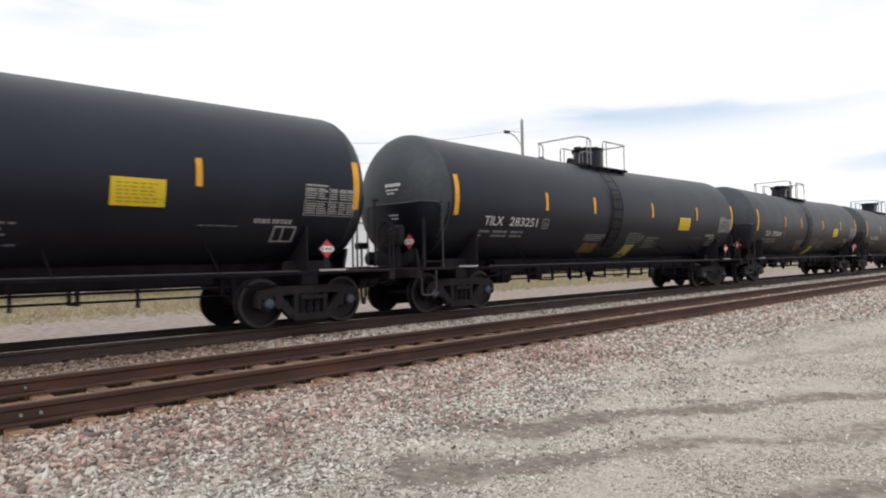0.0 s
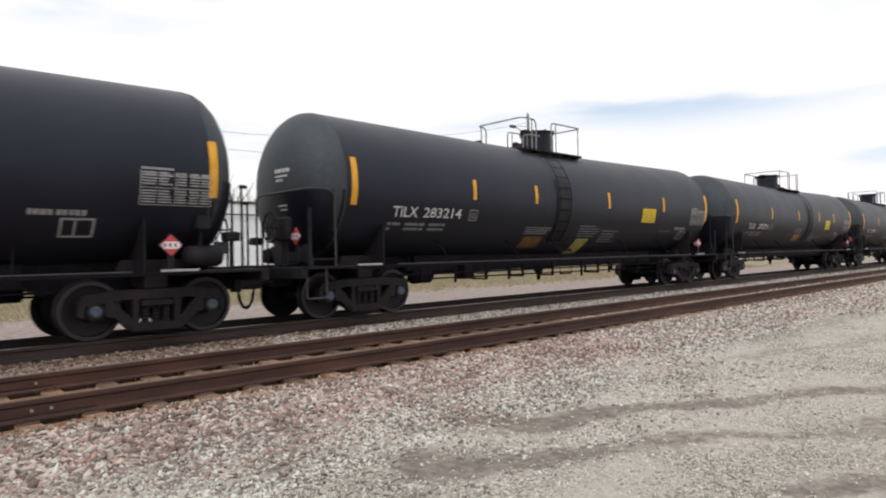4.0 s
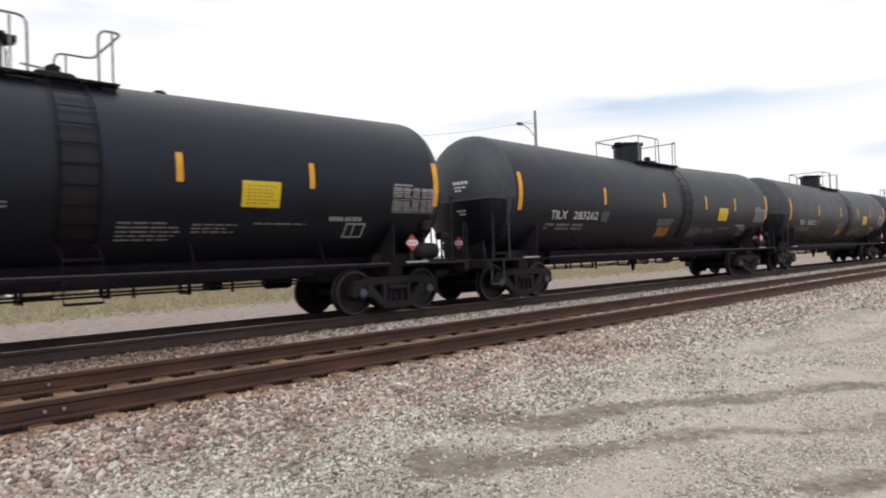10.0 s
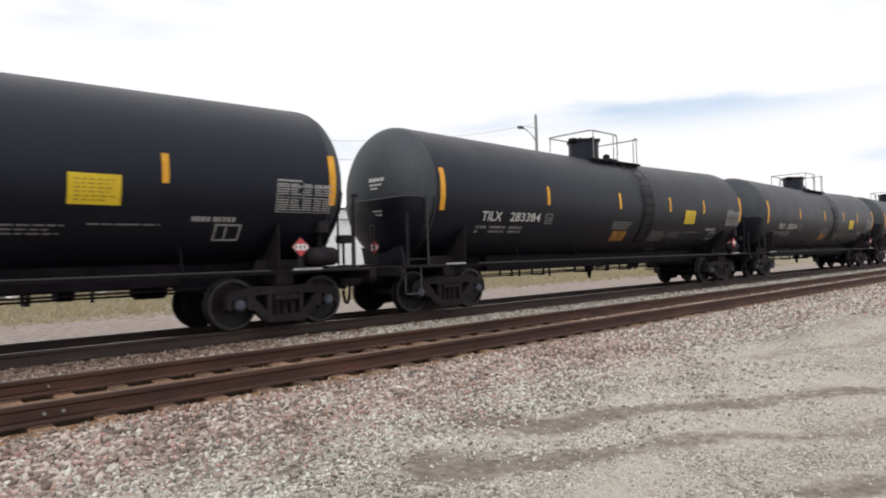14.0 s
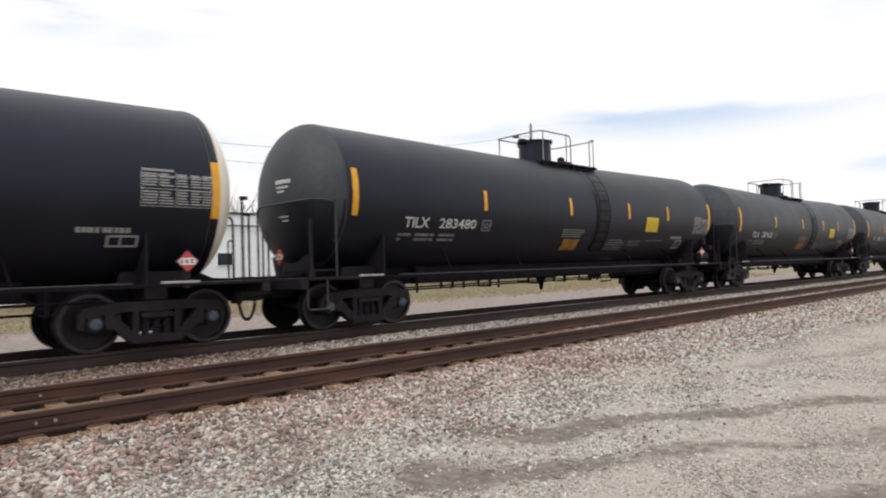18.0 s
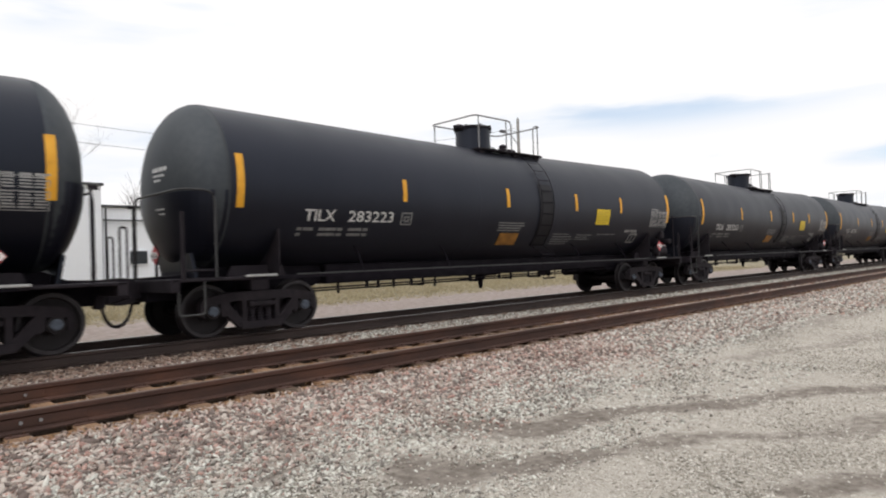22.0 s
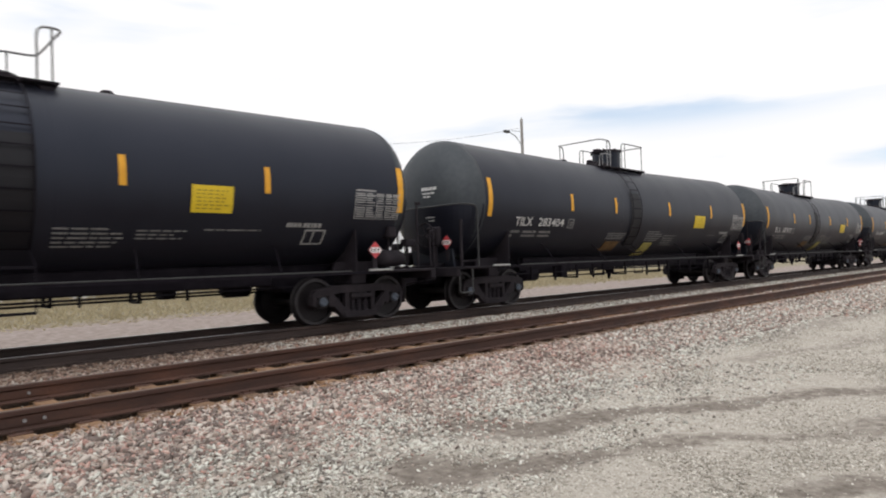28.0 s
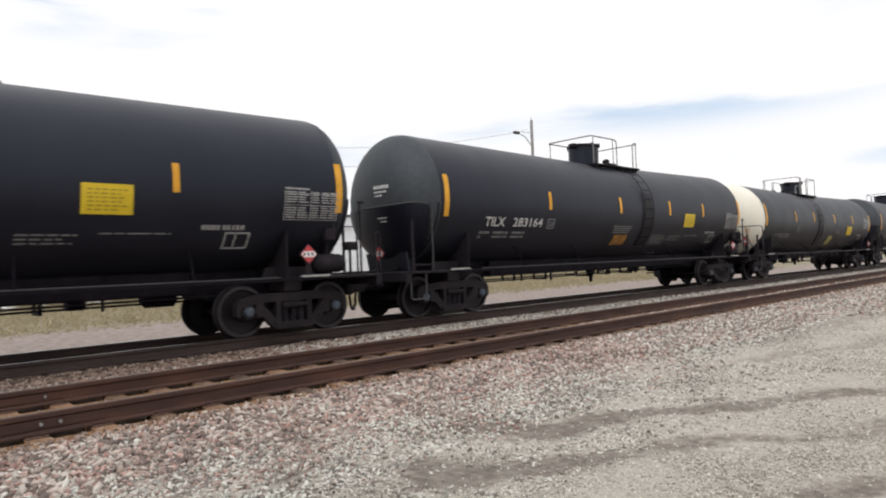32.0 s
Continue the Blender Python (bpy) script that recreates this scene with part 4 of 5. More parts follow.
# ---------------------------------------------------------------- tracks
RAIL_OUT = [(-0.075, -0.186), (0.075, -0.186), (0.075, -0.172), (0.012, -0.155), (0.010, -0.060), (0.036, -0.046), (0.037, -0.010),
            (0.030, -0.002), (-0.030, -0.002), (-0.037, -0.010), (-0.036, -0.046), (-0.010, -0.060), (-0.012, -0.155), (-0.075, -0.172)]


def build_track(name, near, body, head, tie_mat, label, joint):
    tr = tagged(new(name), label, "railway track", kind="structure")
    n = len(RAIL_OUT)
    for y in (near, near + 1.5):
        xs = [-1500, -60, -5] + [10 * i for i in range(13)] + [200, 1500]
        v = [(x, y + a, b) for x in xs for a, b in RAIL_OUT]
        f = [(k * n + i, k * n + (i + 1) % n, (k + 1) * n + (i + 1) % n, (k + 1) * n + i) for k in range(len(xs) - 1) for i in range(n)]
        rail = part("rail", mesh("rail", v, f, body), tr)
        s = Shape()
        s.add([(x, y + a, b) for x in xs for a, b in ((-0.031, -0.0015), (0.031, -0.0015), (0.027, 0.0), (-0.027, 0.0))],
              [(k * 4 + i, k * 4 + (i + 1) % 4, k * 4 + 4 + (i + 1) % 4, k * 4 + 4 + i) for k in range(len(xs) - 1) for i in range(4)])
        part("running_surface", s.mesh("running_surface", head), rail)
        if joint is not None:
            bar = Shape().box(joint - 0.45, joint + 0.45, y - 0.022, y - 0.010, -0.145, -0.06, 0.004)
            jb = part("joint_bar", bar.mesh("joint_bar", body), rail)
            for k in (-0.07, 0.08) if y == near else (0.27,):
                part("bolt", Shape().turn([(0.016, -0.028), (0.016, 0.0)], "y", (joint + k, y - 0.020, -0.10), 6).mesh("bolt", GALV), jb)
    rng = random.Random(5)
    c = near + 0.75
    tie = Shape().box(-0.095, 0.095, -1.3, 1.3, -0.36, -0.189, 0.012).mesh("tie", tie_mat)
    plate = Shape()
    for y in (-0.75, 0.75):
        plate.box(-0.088, 0.088, y - 0.17, y + 0.17, -0.189, -0.181, 0.003)
        for dx, dy in ((-0.05, -0.10), (0.05, 0.10), (0.05, -0.10)):
            plate.box(dx - 0.012, dx + 0.012, y + dy - 0.012, y + dy + 0.012, -0.183, -0.158)
    plate = plate.mesh("tie_plates", RUST if joint is not None else DARKRAIL)
    for i in range(-14, 176):
        x = 0.25 + 0.508 * i + rng.uniform(-0.02, 0.02)
        t = part("tie", tie, tr, m=pose(x, c + rng.uniform(-0.03, 0.03), rng.uniform(-0.004, 0.002), 0, 0, rng.uniform(-1, 1)))
        if i < 60:
            part("tie_plates", plate, t)
    s = Shape()
    for i in range(176, 700):
        s.box(0.25 + 0.508 * i - 0.115, 0.25 + 0.508 * i + 0.115, c - 1.3, c + 1.3, -0.36, -0.192)
    far = part("far_ties", s.mesh("far_ties", tie_mat), tr)
    far["kind"] = "stuff"


build_track("side_track", RAIL_SIDE, RUST, RUSTTOP, TIE, "rusty siding track on weathered rust-stained ties", 1.36)
build_track("main_track", RAIL_MAIN, DARKRAIL, RAILSTEEL, TIEDARK, "dark main line track with a polished rail head", None)


# ---------------------------------------------------------------- fittings and whole cars
HARDWARE = hardware()
HARDWARE_CREAM = hardware(2.19, True)
HEAD_BLACK, HEAD_CREAM = head_mesh(HEADLIT), head_mesh(CREAM)
BARREL_MESH = Shape().turn([(R, -BARREL), (R, -4.0), (R, -0.6), (R, 0.6), (R, 4.0), (R, BARREL)], "x", (0, 0, ZC), 72, False)
BARREL_MESH.v = [(x, y, z + rise(x)) for x, y, z in BARREL_MESH.v]
BARREL_MESH = BARREL_MESH.mesh("tank_barrel", BLACK, True)
SEAM = Shape().turn([(R + 0.0005, -0.02), (R + 0.002, -0.012), (R + 0.002, 0.012), (R + 0.0005, 0.02)], "x", (0, 0, ZC), 72, False).mesh("weld_seam", BLACK, True)


def stripe(x, tall, down=0.0):
    w, a, b = (0.068, 20.0, -15.0) if tall else (0.052, 11.3, -6.0)
    return Shape().add(*patch(x - w, x + w, a - down, b - down)).mesh("reflective_stripe", STRIPE)


def placard_mesh(side):
    s = Shape()
    d = 0.165
    if side:
        s.add([(0, -0.012, d), (d, -0.012, 0), (0, -0.012, -d), (-d, -0.012, 0), (0, 0.0, d), (d, 0.0, 0), (0, 0.0, -d), (-d, 0.0, 0)],
              [(0, 3, 2, 1), (4, 5, 6, 7), (0, 1, 5, 4), (1, 2, 6, 5), (2, 3, 7, 6), (3, 0, 4, 7)])
    return s.mesh("placard", RED)


PLACARD_RED = placard_mesh(True)
_b = Shape().prism([(-0.15, 0.0), (-0.105, -0.055), (0.105, -0.055), (0.15, 0.0), (0.105, 0.055), (-0.105, 0.055)], -0.018, -0.013)
PLACARD_BAR = _b.mesh("number_panel", PLACARD)
PLACARD_INK = Shape().box(-0.11, -0.08, -0.022, -0.019, -0.03, 0.03).box(-0.03, 0.0, -0.022, -0.019, -0.03, 0.03).box(0.05, 0.08, -0.022, -0.019, -0.03, 0.03).mesh("placard_print", FRAME)
PLACARD_BACK = Shape().prism([(0, 0.195), (-0.195, 0), (0, -0.195), (0.195, 0)], 0.002, 0.014).box(-0.05, 0.05, 0.010, 0.03, -0.42, 0.0).mesh("placard_holder", FRAME)


def add_placard(car, m):
    h = part("placard_holder", PLACARD_BACK, car, m=m)
    p = part("placard", PLACARD_RED, h, "red and white hazard diamond")
    part("number_panel", PLACARD_BAR, h)
    part("placard_print", PLACARD_INK, h)


def head_print():
    """Three rows of small print on the head that faces -x."""
    s = Shape()
    for y0, y1, z, t in ((-0.56, -0.08, 2.91, 0.075), (-0.50, -0.12, 2.80, 0.04), (-0.38, -0.16, 2.72, 0.04), (-0.50, -0.22, 2.22, 0.03), (-0.48, -0.30, 2.14, 0.03)):
        y = y0
        while y < y1:
            w = min(0.10, y1 - y)
            vs = []
            for yy, zz in ((y, z - t / 2), (y + w, z - t / 2), (y + w, z + t / 2), (y, z + t / 2)):
                rr = (yy * yy + (zz - ZC - rise(BARREL)) ** 2) / (R * R)
                vs.append((-BARREL - DISH * math.sqrt(max(0.0, 1 - rr)) - (0.045 if z < 2.5 else 0.009), yy, zz))
            s.add(vs, [(0, 3, 2, 1)])
            y += w + 0.02
    return s.mesh("head_stencil", WHITE)


HEAD_PRINT = head_print()
HEAD_BAND = Shape().turn([((R + 0.004) * math.sqrt(1 - (0.02 * i / DISH) ** 2), 0.02 * i) for i in range(9)], "x", (0, 0, 0), 72, False).mesh("head_band", BLACK, True)
SHIELD = shield_mesh()

# where the markings sit on each side of a car: stripes, boards and print
LOOKS = {
    "left": dict(flip=False, heads=HEAD_BLACK, stripes=(-4.31, -2.05, 1.33, 4.56), sign=(3.24, 4.04, -3.5, -19.6), box=(-4.43, -4.16),
                 notice=(-2.27, -1.24, -28.5, -37.5), orange=(-2.18, -1.43, -40, -54.5), yellow=(0.13, 0.73, -42, -72),
                 blocks=((0.05, 1.12, -25, -40, 5), (1.25, 2.15, -30, -48, 5), (4.6, 5.6, -29.4, -31.2, 1)), frame=(6.0, 6.46, -29.3, -42.2)),
    "right": dict(flip=True, heads=HEAD_BLACK, stripes=(-4.0, -0.65, 2.29, 4.65), sign=(3.32, 4.02, -3.0, -19.8), box=(-4.06, -3.76),
                  notice=(-0.93, 0.04, -19.5, -29.3), orange=(-0.78, -0.07, -31.0, -44.0), yellow=None,
                  blocks=((1.42, 2.42, -30, -45, 5), (2.55, 3.35, -31, -39, 3), (3.6, 5.0, -30, -32.4, 1)), frame=(5.51, 5.97, -30, -42.5)),
}
LOOKS["cream"] = dict(LOOKS["right"], flip=False, heads=HEAD_CREAM, stripes=(-4.20, -1.75, 1.34, 4.40), notice=None, orange=None, yellow=(0.62, 1.30, -31.5, -52.5), sign=(3.46, 4.26, -12, -29.5),
                      frame=(6.1, 6.55, -33, -41), blocks=((1.55, 2.35, -19, -27, 4), (2.3, 3.6, -29, -32, 2)), box=(-4.02, -3.72))


BODY = -0.11               # the body sits a little off the middle of its markings
ON_TOP = ("manway", "manway_lid", "running_board", "board_bracket", "valve", "vent", "railing", "ladder", "ladder_backing")
ASIDE = ON_TOP[2:]         # these stand further from the manway on the cars that run the other way round


def tank_car(look_name):
    """One whole car at the origin, without its painted number."""
    k = LOOKS[look_name]
    car = new("tank_car")
    low = TANK["drop"] = DROP["D"] if look_name == "cream" else 0.0
    turn = FLIP if k["flip"] else Matrix.Identity(4)
    barrel = part("tank_barrel", BARREL_MESH, car, "satin black steel barrel", pose(BODY, 0, -low))
    for x in (-1.55, 1.55):
        part("weld_seam", SEAM, barrel, m=pose(x, 0, rise(x) + low))
    for e in (-1, 1):
        part("tank_head", k["heads"], car, "cream-white dished end" if look_name == "cream" else "", pose(BODY + e * BARREL, 0, ZC + rise(BARREL), 0, 0, 0 if e > 0 else 180))
        if look_name != "cream":
            part("head_shield", SHIELD, car, "black half-height head shield", pose(BODY + e * BARREL, 0, ZC + rise(BARREL), 0, 0, 0 if e > 0 else 180))
        if look_name == "cream" and e > 0:
            part("head_band", HEAD_BAND, car, "black paint lapping onto the cream end", pose(BODY + BARREL, 0, ZC + rise(BARREL)))
        add_truck(car, BODY + e * 7.0)
    for name, me, label in HARDWARE_CREAM if look_name == "cream" else HARDWARE:
        part(name, me, car, label, pose(BODY, 0, 0) @ turn @ pose((0.09 if name in ON_TOP else 0.0) - (0.26 if k["flip"] and name in ASIDE else 0.0), 0, -low if name in ON_TOP else 0.0))
    for x in k["stripes"]:
        part("reflective_stripe", stripe(x, False), car, "small yellow reflective stripe")
    for x in (-7.66, 7.66):
        part("reflective_stripe", stripe(x + (0.03 if look_name == "cream" and x > 0 else 0.0), True, 6.0 if look_name == "cream" and x > 0 else 0.0), car, "tall yellow reflective stripe")
    a, b, c, d = k["sign"]
    sg = part("warning_board", Shape().add(*patch(a, b, c, d, 0.016, 0.012)).mesh("warning_board", YELLOW), car, "bright yellow warning board")
    part("board_print", print_block(a + 0.08, b - 0.05, c - 2.0, d + 1.5, 6, 3, words=9, lift=0.020).mesh("board_print", BOARDINK), sg)
    if k["orange"]:
        a, b, c, d = k["orange"]
        part("orange_board", Shape().add(*patch(a, b, c, d, 0.014, 0.010)).mesh("orange_board", ORANGEDIRTY if look_name == "left" else ORANGE), car, "grimy orange board" if look_name == "left" else "faded orange board")
    if k["notice"]:
        a, b, c, d = k["notice"]
        part("stencil", stencil([(a, b - 0.10 * (i > 1), c + (d - c) * (i + 0.5) / 4, (c - d) / 4 * 0.42) for i in range(4)]).mesh("stencil", DIM), car, "four lines of white print")
    if k["yellow"]:
        a, b, c, d = k["yellow"]
        part("yellow_board", Shape().add(*patch(a, b, c, d, 0.014, 0.010)).mesh("yellow_board", OLIVE), car, "dirty yellow board low on the tank")
    for i, (a, b, c, d, n) in enumerate(k["blocks"]):
        part("stencil", print_block(a, b, c, d, n, 20 + i).mesh("stencil", DIM), car, "worn lines of small print")
    x0 = -6.72 if look_name == "left" else -6.48
    words = ((0, 0.10), (0.13, 0.34), (0.47, 0.86), (0.89, 1.01), (1.14, 1.47), (1.50, 1.62))
    rows = [(x0 + u, x0 + w, -28.9, 2.3) for u, w in words] + [(x0 + u, x0 + w, -33.2, 2.2) for u, w in words[0:1] + words[2:] ]
    part("stencil", stencil(rows).mesh("stencil", LIMITS), car, "two lines of small white print under the number")
    a, b, c, d = k["frame"]
    fr = Shape().add(*patch(a, b, c, c - 1.2, 0.010)).add(*patch(a, b, d + 1.2, d, 0.010)).add(*patch(a, a + 0.035, c, d, 0.0095)).add(*patch(b - 0.035, b, c, d, 0.0095)).add(*patch(a + (b - a) * 0.4, a + (b - a) * 0.4 + 0.03, c, d, 0.0095))
    part("stencil_frame", fr.mesh("stencil_frame", FIGURES), car)
    part("stencil", stencil([(b - 0.87 + u * 0.68, b - 0.87 + w * 0.68, c + 3.2, 3.2) for u, w in ((0, 0.09), (0.11, 0.20), (0.22, 0.34), (0.37, 0.45), (0.52, 0.60), (0.62, 0.72), (0.76, 0.83), (0.86, 0.96), (0.99, 1.08))]).mesh("stencil", FIGURES), car, "bold line of white print")
    a, b = k["box"]
    s = Shape().add(*patch(a, b, -14.5, -15.6, 0.010)).add(*patch(a, b, -23.4, -24.5, 0.010)).add(*patch(a, a + 0.03, -14.5, -24.5, 0.0095)).add(*patch(b - 0.03, b, -14.5, -24.5, 0.0095))
    s.add(*patch(a + 0.08, b - 0.08, -17.5, -18.5)).add(*patch(a + 0.08, b - 0.08, -21, -22)).add(*patch(a + 0.08, a + 0.11, -17.5, -22)).add(*patch(b - 0.11, b - 0.08, -17.5, -22))
    part("stencil_frame", s.mesh("stencil_frame", DIM), car)
    # table of figures near the end
    rng = random.Random(40)
    up = 6.0 if look_name == "cream" else 0.0
    rows = [(6.54, 7.02, 0.3, 1.3)]
    for i in range(11):
        d = -2.0 - 1.62 * i - (0.7 if i > 4 else 0.0)
        if i < 5 or i > 5:
            rows += [(6.56, 6.78 - rng.uniform(0, 0.03), d, 0.85), (6.80, 7.02 - rng.uniform(0, 0.08), d, 0.85)]
        for x in (7.08, 7.28, 7.46):
            rows.append((x, x + rng.uniform(0.13, 0.165), d, 0.85 if i != 0 else 1.2))
    rows += [(6.54, 7.62, -2.85, 0.35), (6.54, 7.62, -10.6, 0.4), (6.54, 7.62, -20.6, 0.4)]
    t = stencil([(a, b, d + up, w) for a, b, d, w in rows])
    for x in (6.53, 7.05, 7.63):
        t.add(*patch(x, x + 0.014, up - 1, up - 20.8))
    part("figure_table", t.mesh("figure_table", FIGURES), car, "white table of figures")
    part("head_stencil", HEAD_PRINT, car, m=pose(BODY, 0, -low))
    if look_name == "cream":
        rng = random.Random(9)
        for q in range(7):
            y0, z0, tall = -0.98 + rng.uniform(-0.10, 0.10), 2.20 - rng.uniform(0, 0.25), rng.uniform(0.15, 0.5)
            vs = []
            for i in range(6):
                z = z0 - tall * i / 5
                for yy in (y0 - 0.018 * (1 - i / 6), y0 + 0.018 * (1 - i / 6)):
                    rr = (yy * yy + (z - ZC - rise(BARREL)) ** 2) / (R * R)
                    vs.append((BODY - BARREL - DISH * math.sqrt(max(0.0, 1 - rr)) - 0.004, yy, z))
            part("rust_streak", mesh("rust_streak", vs, [(2 * i, 2 * i + 2, 2 * i + 3, 2 * i + 1) for i in range(5)], RUSTSTREAK), car, "brown rust running down the end")
    add_placard(car, pose(7.2, -1.52, 1.36) if look_name == "cream" else pose(6.95, -1.52, 1.43))
    add_placard(car, pose(-8.66, -0.35, 1.44, 0, 0, -90) if look_name == "right" else pose(-8.66, -1.0, 1.60, 0, 0, -90))
    TANK["drop"] = 0.0
    return car


def scrawl(x0, deg, words, high, seed):
    """A chalked tag: loops of one thin line along the tank."""
    rng = random.Random(seed)
    s = Shape()
    for word in range(words):
        pts, x = [], x0 + word * 0.78
        for k in range(44):
            x += 0.0148
            tall = high if k % 13 < 4 else high * 0.5
            pts.append(on_tank(x + 0.028 * math.sin(k * 1.7), deg - 0.6 * word + tall * math.sin(k * 1.05 + rng.uniform(-0.35, 0.35)), 0.010))
        s.tube(pts, 0.009, 3)
    return s


def bubble_tag(x0, deg, seed):
    """A tag in chalk outline: a shaded round mark, then five fat letters with an inner stroke."""
    rng = random.Random(seed)
    s = Shape()
    for k in range(6):
        cx = x0 + (0.0 if k == 0 else 0.40 + 0.42 * k)
        wide, high = (0.27, 9.0) if k == 0 else (0.235, 12.5)
        mid = deg + 0.5 * k
        lobes, turn = rng.choice((3, 4, 5)), rng.uniform(0, 6.28)
        for size in (1.0, 0.78, 0.52) if k == 0 else (1.0, 0.88):
            ring = []
            for i in range(31):
                a = i * math.pi / 15
                r = size * (1 + 0.11 * math.sin(lobes * a + turn) + 0.05 * math.sin(9 * a + turn))
                ring.append(on_tank(cx + wide * r * math.cos(a), mid + high * r * math.sin(a), 0.010))
            s.tube(ring, 0.011, 3)
        stroke, n = [], 13
        for i in range(n):
            u = i / (n - 1)
            stroke.append(on_tank(cx + wide * 0.45 * math.sin(u * 9 + turn), mid + high * (1.1 * u - 0.55), 0.010))
        s.tube(stroke, 0.016, 3)
    return s


TRAIN = []


def build_train():
    made = {}
    for i, c in enumerate(KINDS):
        look_name = {"A": "left", "B": "right", "D": "cream"}[c]
        car = copy_thing(made[c], Matrix.Identity(4)) if c in made else made.setdefault(c, tank_car(look_name))
        TRAIN.append(car)
    for i, (c, car) in enumerate(zip(KINDS, TRAIN)):
        look_name = {"A": "left", "B": "right", "D": "cream"}[c]
        for me, label in zip(LETTERS[i], ("white painted letters", "white painted digits")):
            part("reporting_mark", me, car, label)
        if i in (11, 27):
            part("chalk_tag", (scrawl(-3.92, -28.8, 2, 4.0, i) if i == 11 else bubble_tag(-4.17, -33.5, i)).mesh("chalk_tag", LIMITS), car, "faint chalk scrawl")
        if look_name == "cream":
            tagged(car, "black tank car with cream-white ends on the main line", "tank car", "train of tank cars")
        else:
            tagged(car, "black tank car with yellow reflective stripes on the main line", "tank car", "train of tank cars")


build_train()


# ---------------------------------------------------------------- beyond the tracks
def wall_block(name, x0, x1, y0, y1, top, label):
    """A plain metal-clad block with ribbed walls and a dark roof edge."""
    b = tagged(new(name), label, "building")
    s = Shape()
    n = int((x1 - x0) / 0.30)
    out = []
    for i in range(n):
        x = x0 + (x1 - x0) * i / n
        w = (x1 - x0) / n
        out += [(x, y0), (x + w * 0.68, y0), (x + w * 0.76, y0 - 0.004), (x + w * 0.92, y0 - 0.004)]
    out += [(x1, y0), (x1, y1), (x0, y1)]
    k = len(out)
    s.add([(x, y, -0.35) for x, y in out] + [(x, y, top) for x, y in out], [(i, (i + 1) % k, k + (i + 1) % k, k + i) for i in range(k)])
    part("wall", s.mesh("wall", WALLWHITE), b)
    part("roof", Shape().box(x0 - 0.12, x1 + 0.12, y0 - 0.15, y1 + 0.12, top, top + 0.14, 0.02).mesh("roof", ROOFEDGE), b, "dark flat roof edge")
    return b


tall = wall_block("shed", 6.7, 11.45, 38.0, 52.0, 6.0, "tall white metal-clad shed beyond the verge")
low = wall_block("shed", 11.6, 34.0, 38.4, 50.0, 4.86, "low white metal-clad shed beside the tall one")
for x in (12.9, 17.2, 21.6):
    w = part("window", Shape().box(x, x + 1.1, 38.30, 38.40, 1.6, 2.5, 0.02).mesh("window", WALLWHITE), low)
    part("pane", Shape().box(x + 0.08, x + 1.02, 38.285, 38.30, 1.68, 2.42).mesh("pane", GLASSDARK), w)
part("downpipe", Shape().tube([(11.75, 38.28, -0.3), (11.75, 38.28, 4.8)], 0.05).mesh("downpipe", ROOFEDGE), low)
part("gutter", Shape().box(11.6, 34.0, 38.16, 38.26, 4.10, 4.18).mesh("gutter", ROOFEDGE), low)


def bare_tree(name, x, y, tall, spread, seed, label, fine=4, wide=1.0):
    """A leafless tree: tapered trunk, limbs and fans of twigs."""
    rng = random.Random(seed)
    wood, twigs = Shape(), Shape()

    def grow(p, d, length, rad, depth):
        pts, rads = [p], [rad]
        q = p
        dd = d.copy()
        for k in range(3):
            dd = (dd + Vector((rng.uniform(-1, 1), rng.uniform(-1, 1), rng.uniform(-0.4, 0.7))) * 0.16).normalized()
            q = q + dd * (length / 3)
            pts.append(q)
            rads.append(rad * (1 - 0.16 * (k + 1)))
        (wood if depth < 2 else twigs).tube(pts, rads, 6 if depth < 2 else 3)
        if depth >= fine:
            return
        for k in range(rng.choice((3, 4, 5) if fine > 4 else (3, 4)) if depth else 7):
            at = pts[rng.choice((1, 2, 3, 3))] if depth else pts[rng.choice((2, 3, 3))]
            side = Vector((rng.uniform(-1, 1), rng.uniform(-1, 1), rng.uniform(0.3, 1.0) if fine > 4 else rng.uniform(0.0, 0.9))).normalized()
            grow(at, (dd * (1 - spread) + side * spread).normalized(), length * rng.uniform(0.55, 0.78), rad * (0.42 if fine > 4 else 0.50), depth + 1)

    grow(Vector((0, 0, -0.4)), Vector((0, 0, 1)), tall * 0.38, tall * 0.020, 0)
    k = tall / max(p[2] for p in twigs.v)
    for s in (wood, twigs):
        s.v = [(a * wide, b * wide, c * k) for a, b, c in s.v]
    t = tagged(new(name), label, "tree")
    t.location = (x, y, GROUND + 0.02)
    part("trunk", wood.mesh("trunk", BARK), t)
    part("crown", twigs.mesh("crown", BARK), t, "bare twiggy crown")
    return t


bare_tree("bare_tree", 5.4, 36.6, 11.2, 0.62, 5, "bare grey-brown tree with many stems beside the white shed", 6, 1.5)
bare_tree("bare_tree", 7.6, 54.0, 14.2, 0.58, 8, "bare grey-brown tree rising behind the white shed", 5, 1.4)
for i, (x, y, hgt) in enumerate(((21.5, 60, 10.2), (24.5, 62, 9.8), (27.5, 60, 10.4), (30.0, 61, 9.6), (17.0, 63, 9.2), (33.5, 64, 10))):
    bare_tree("bare_tree", x, y, hgt, 0.5, 11 + i, "leafless tree standing behind the sheds", 4)


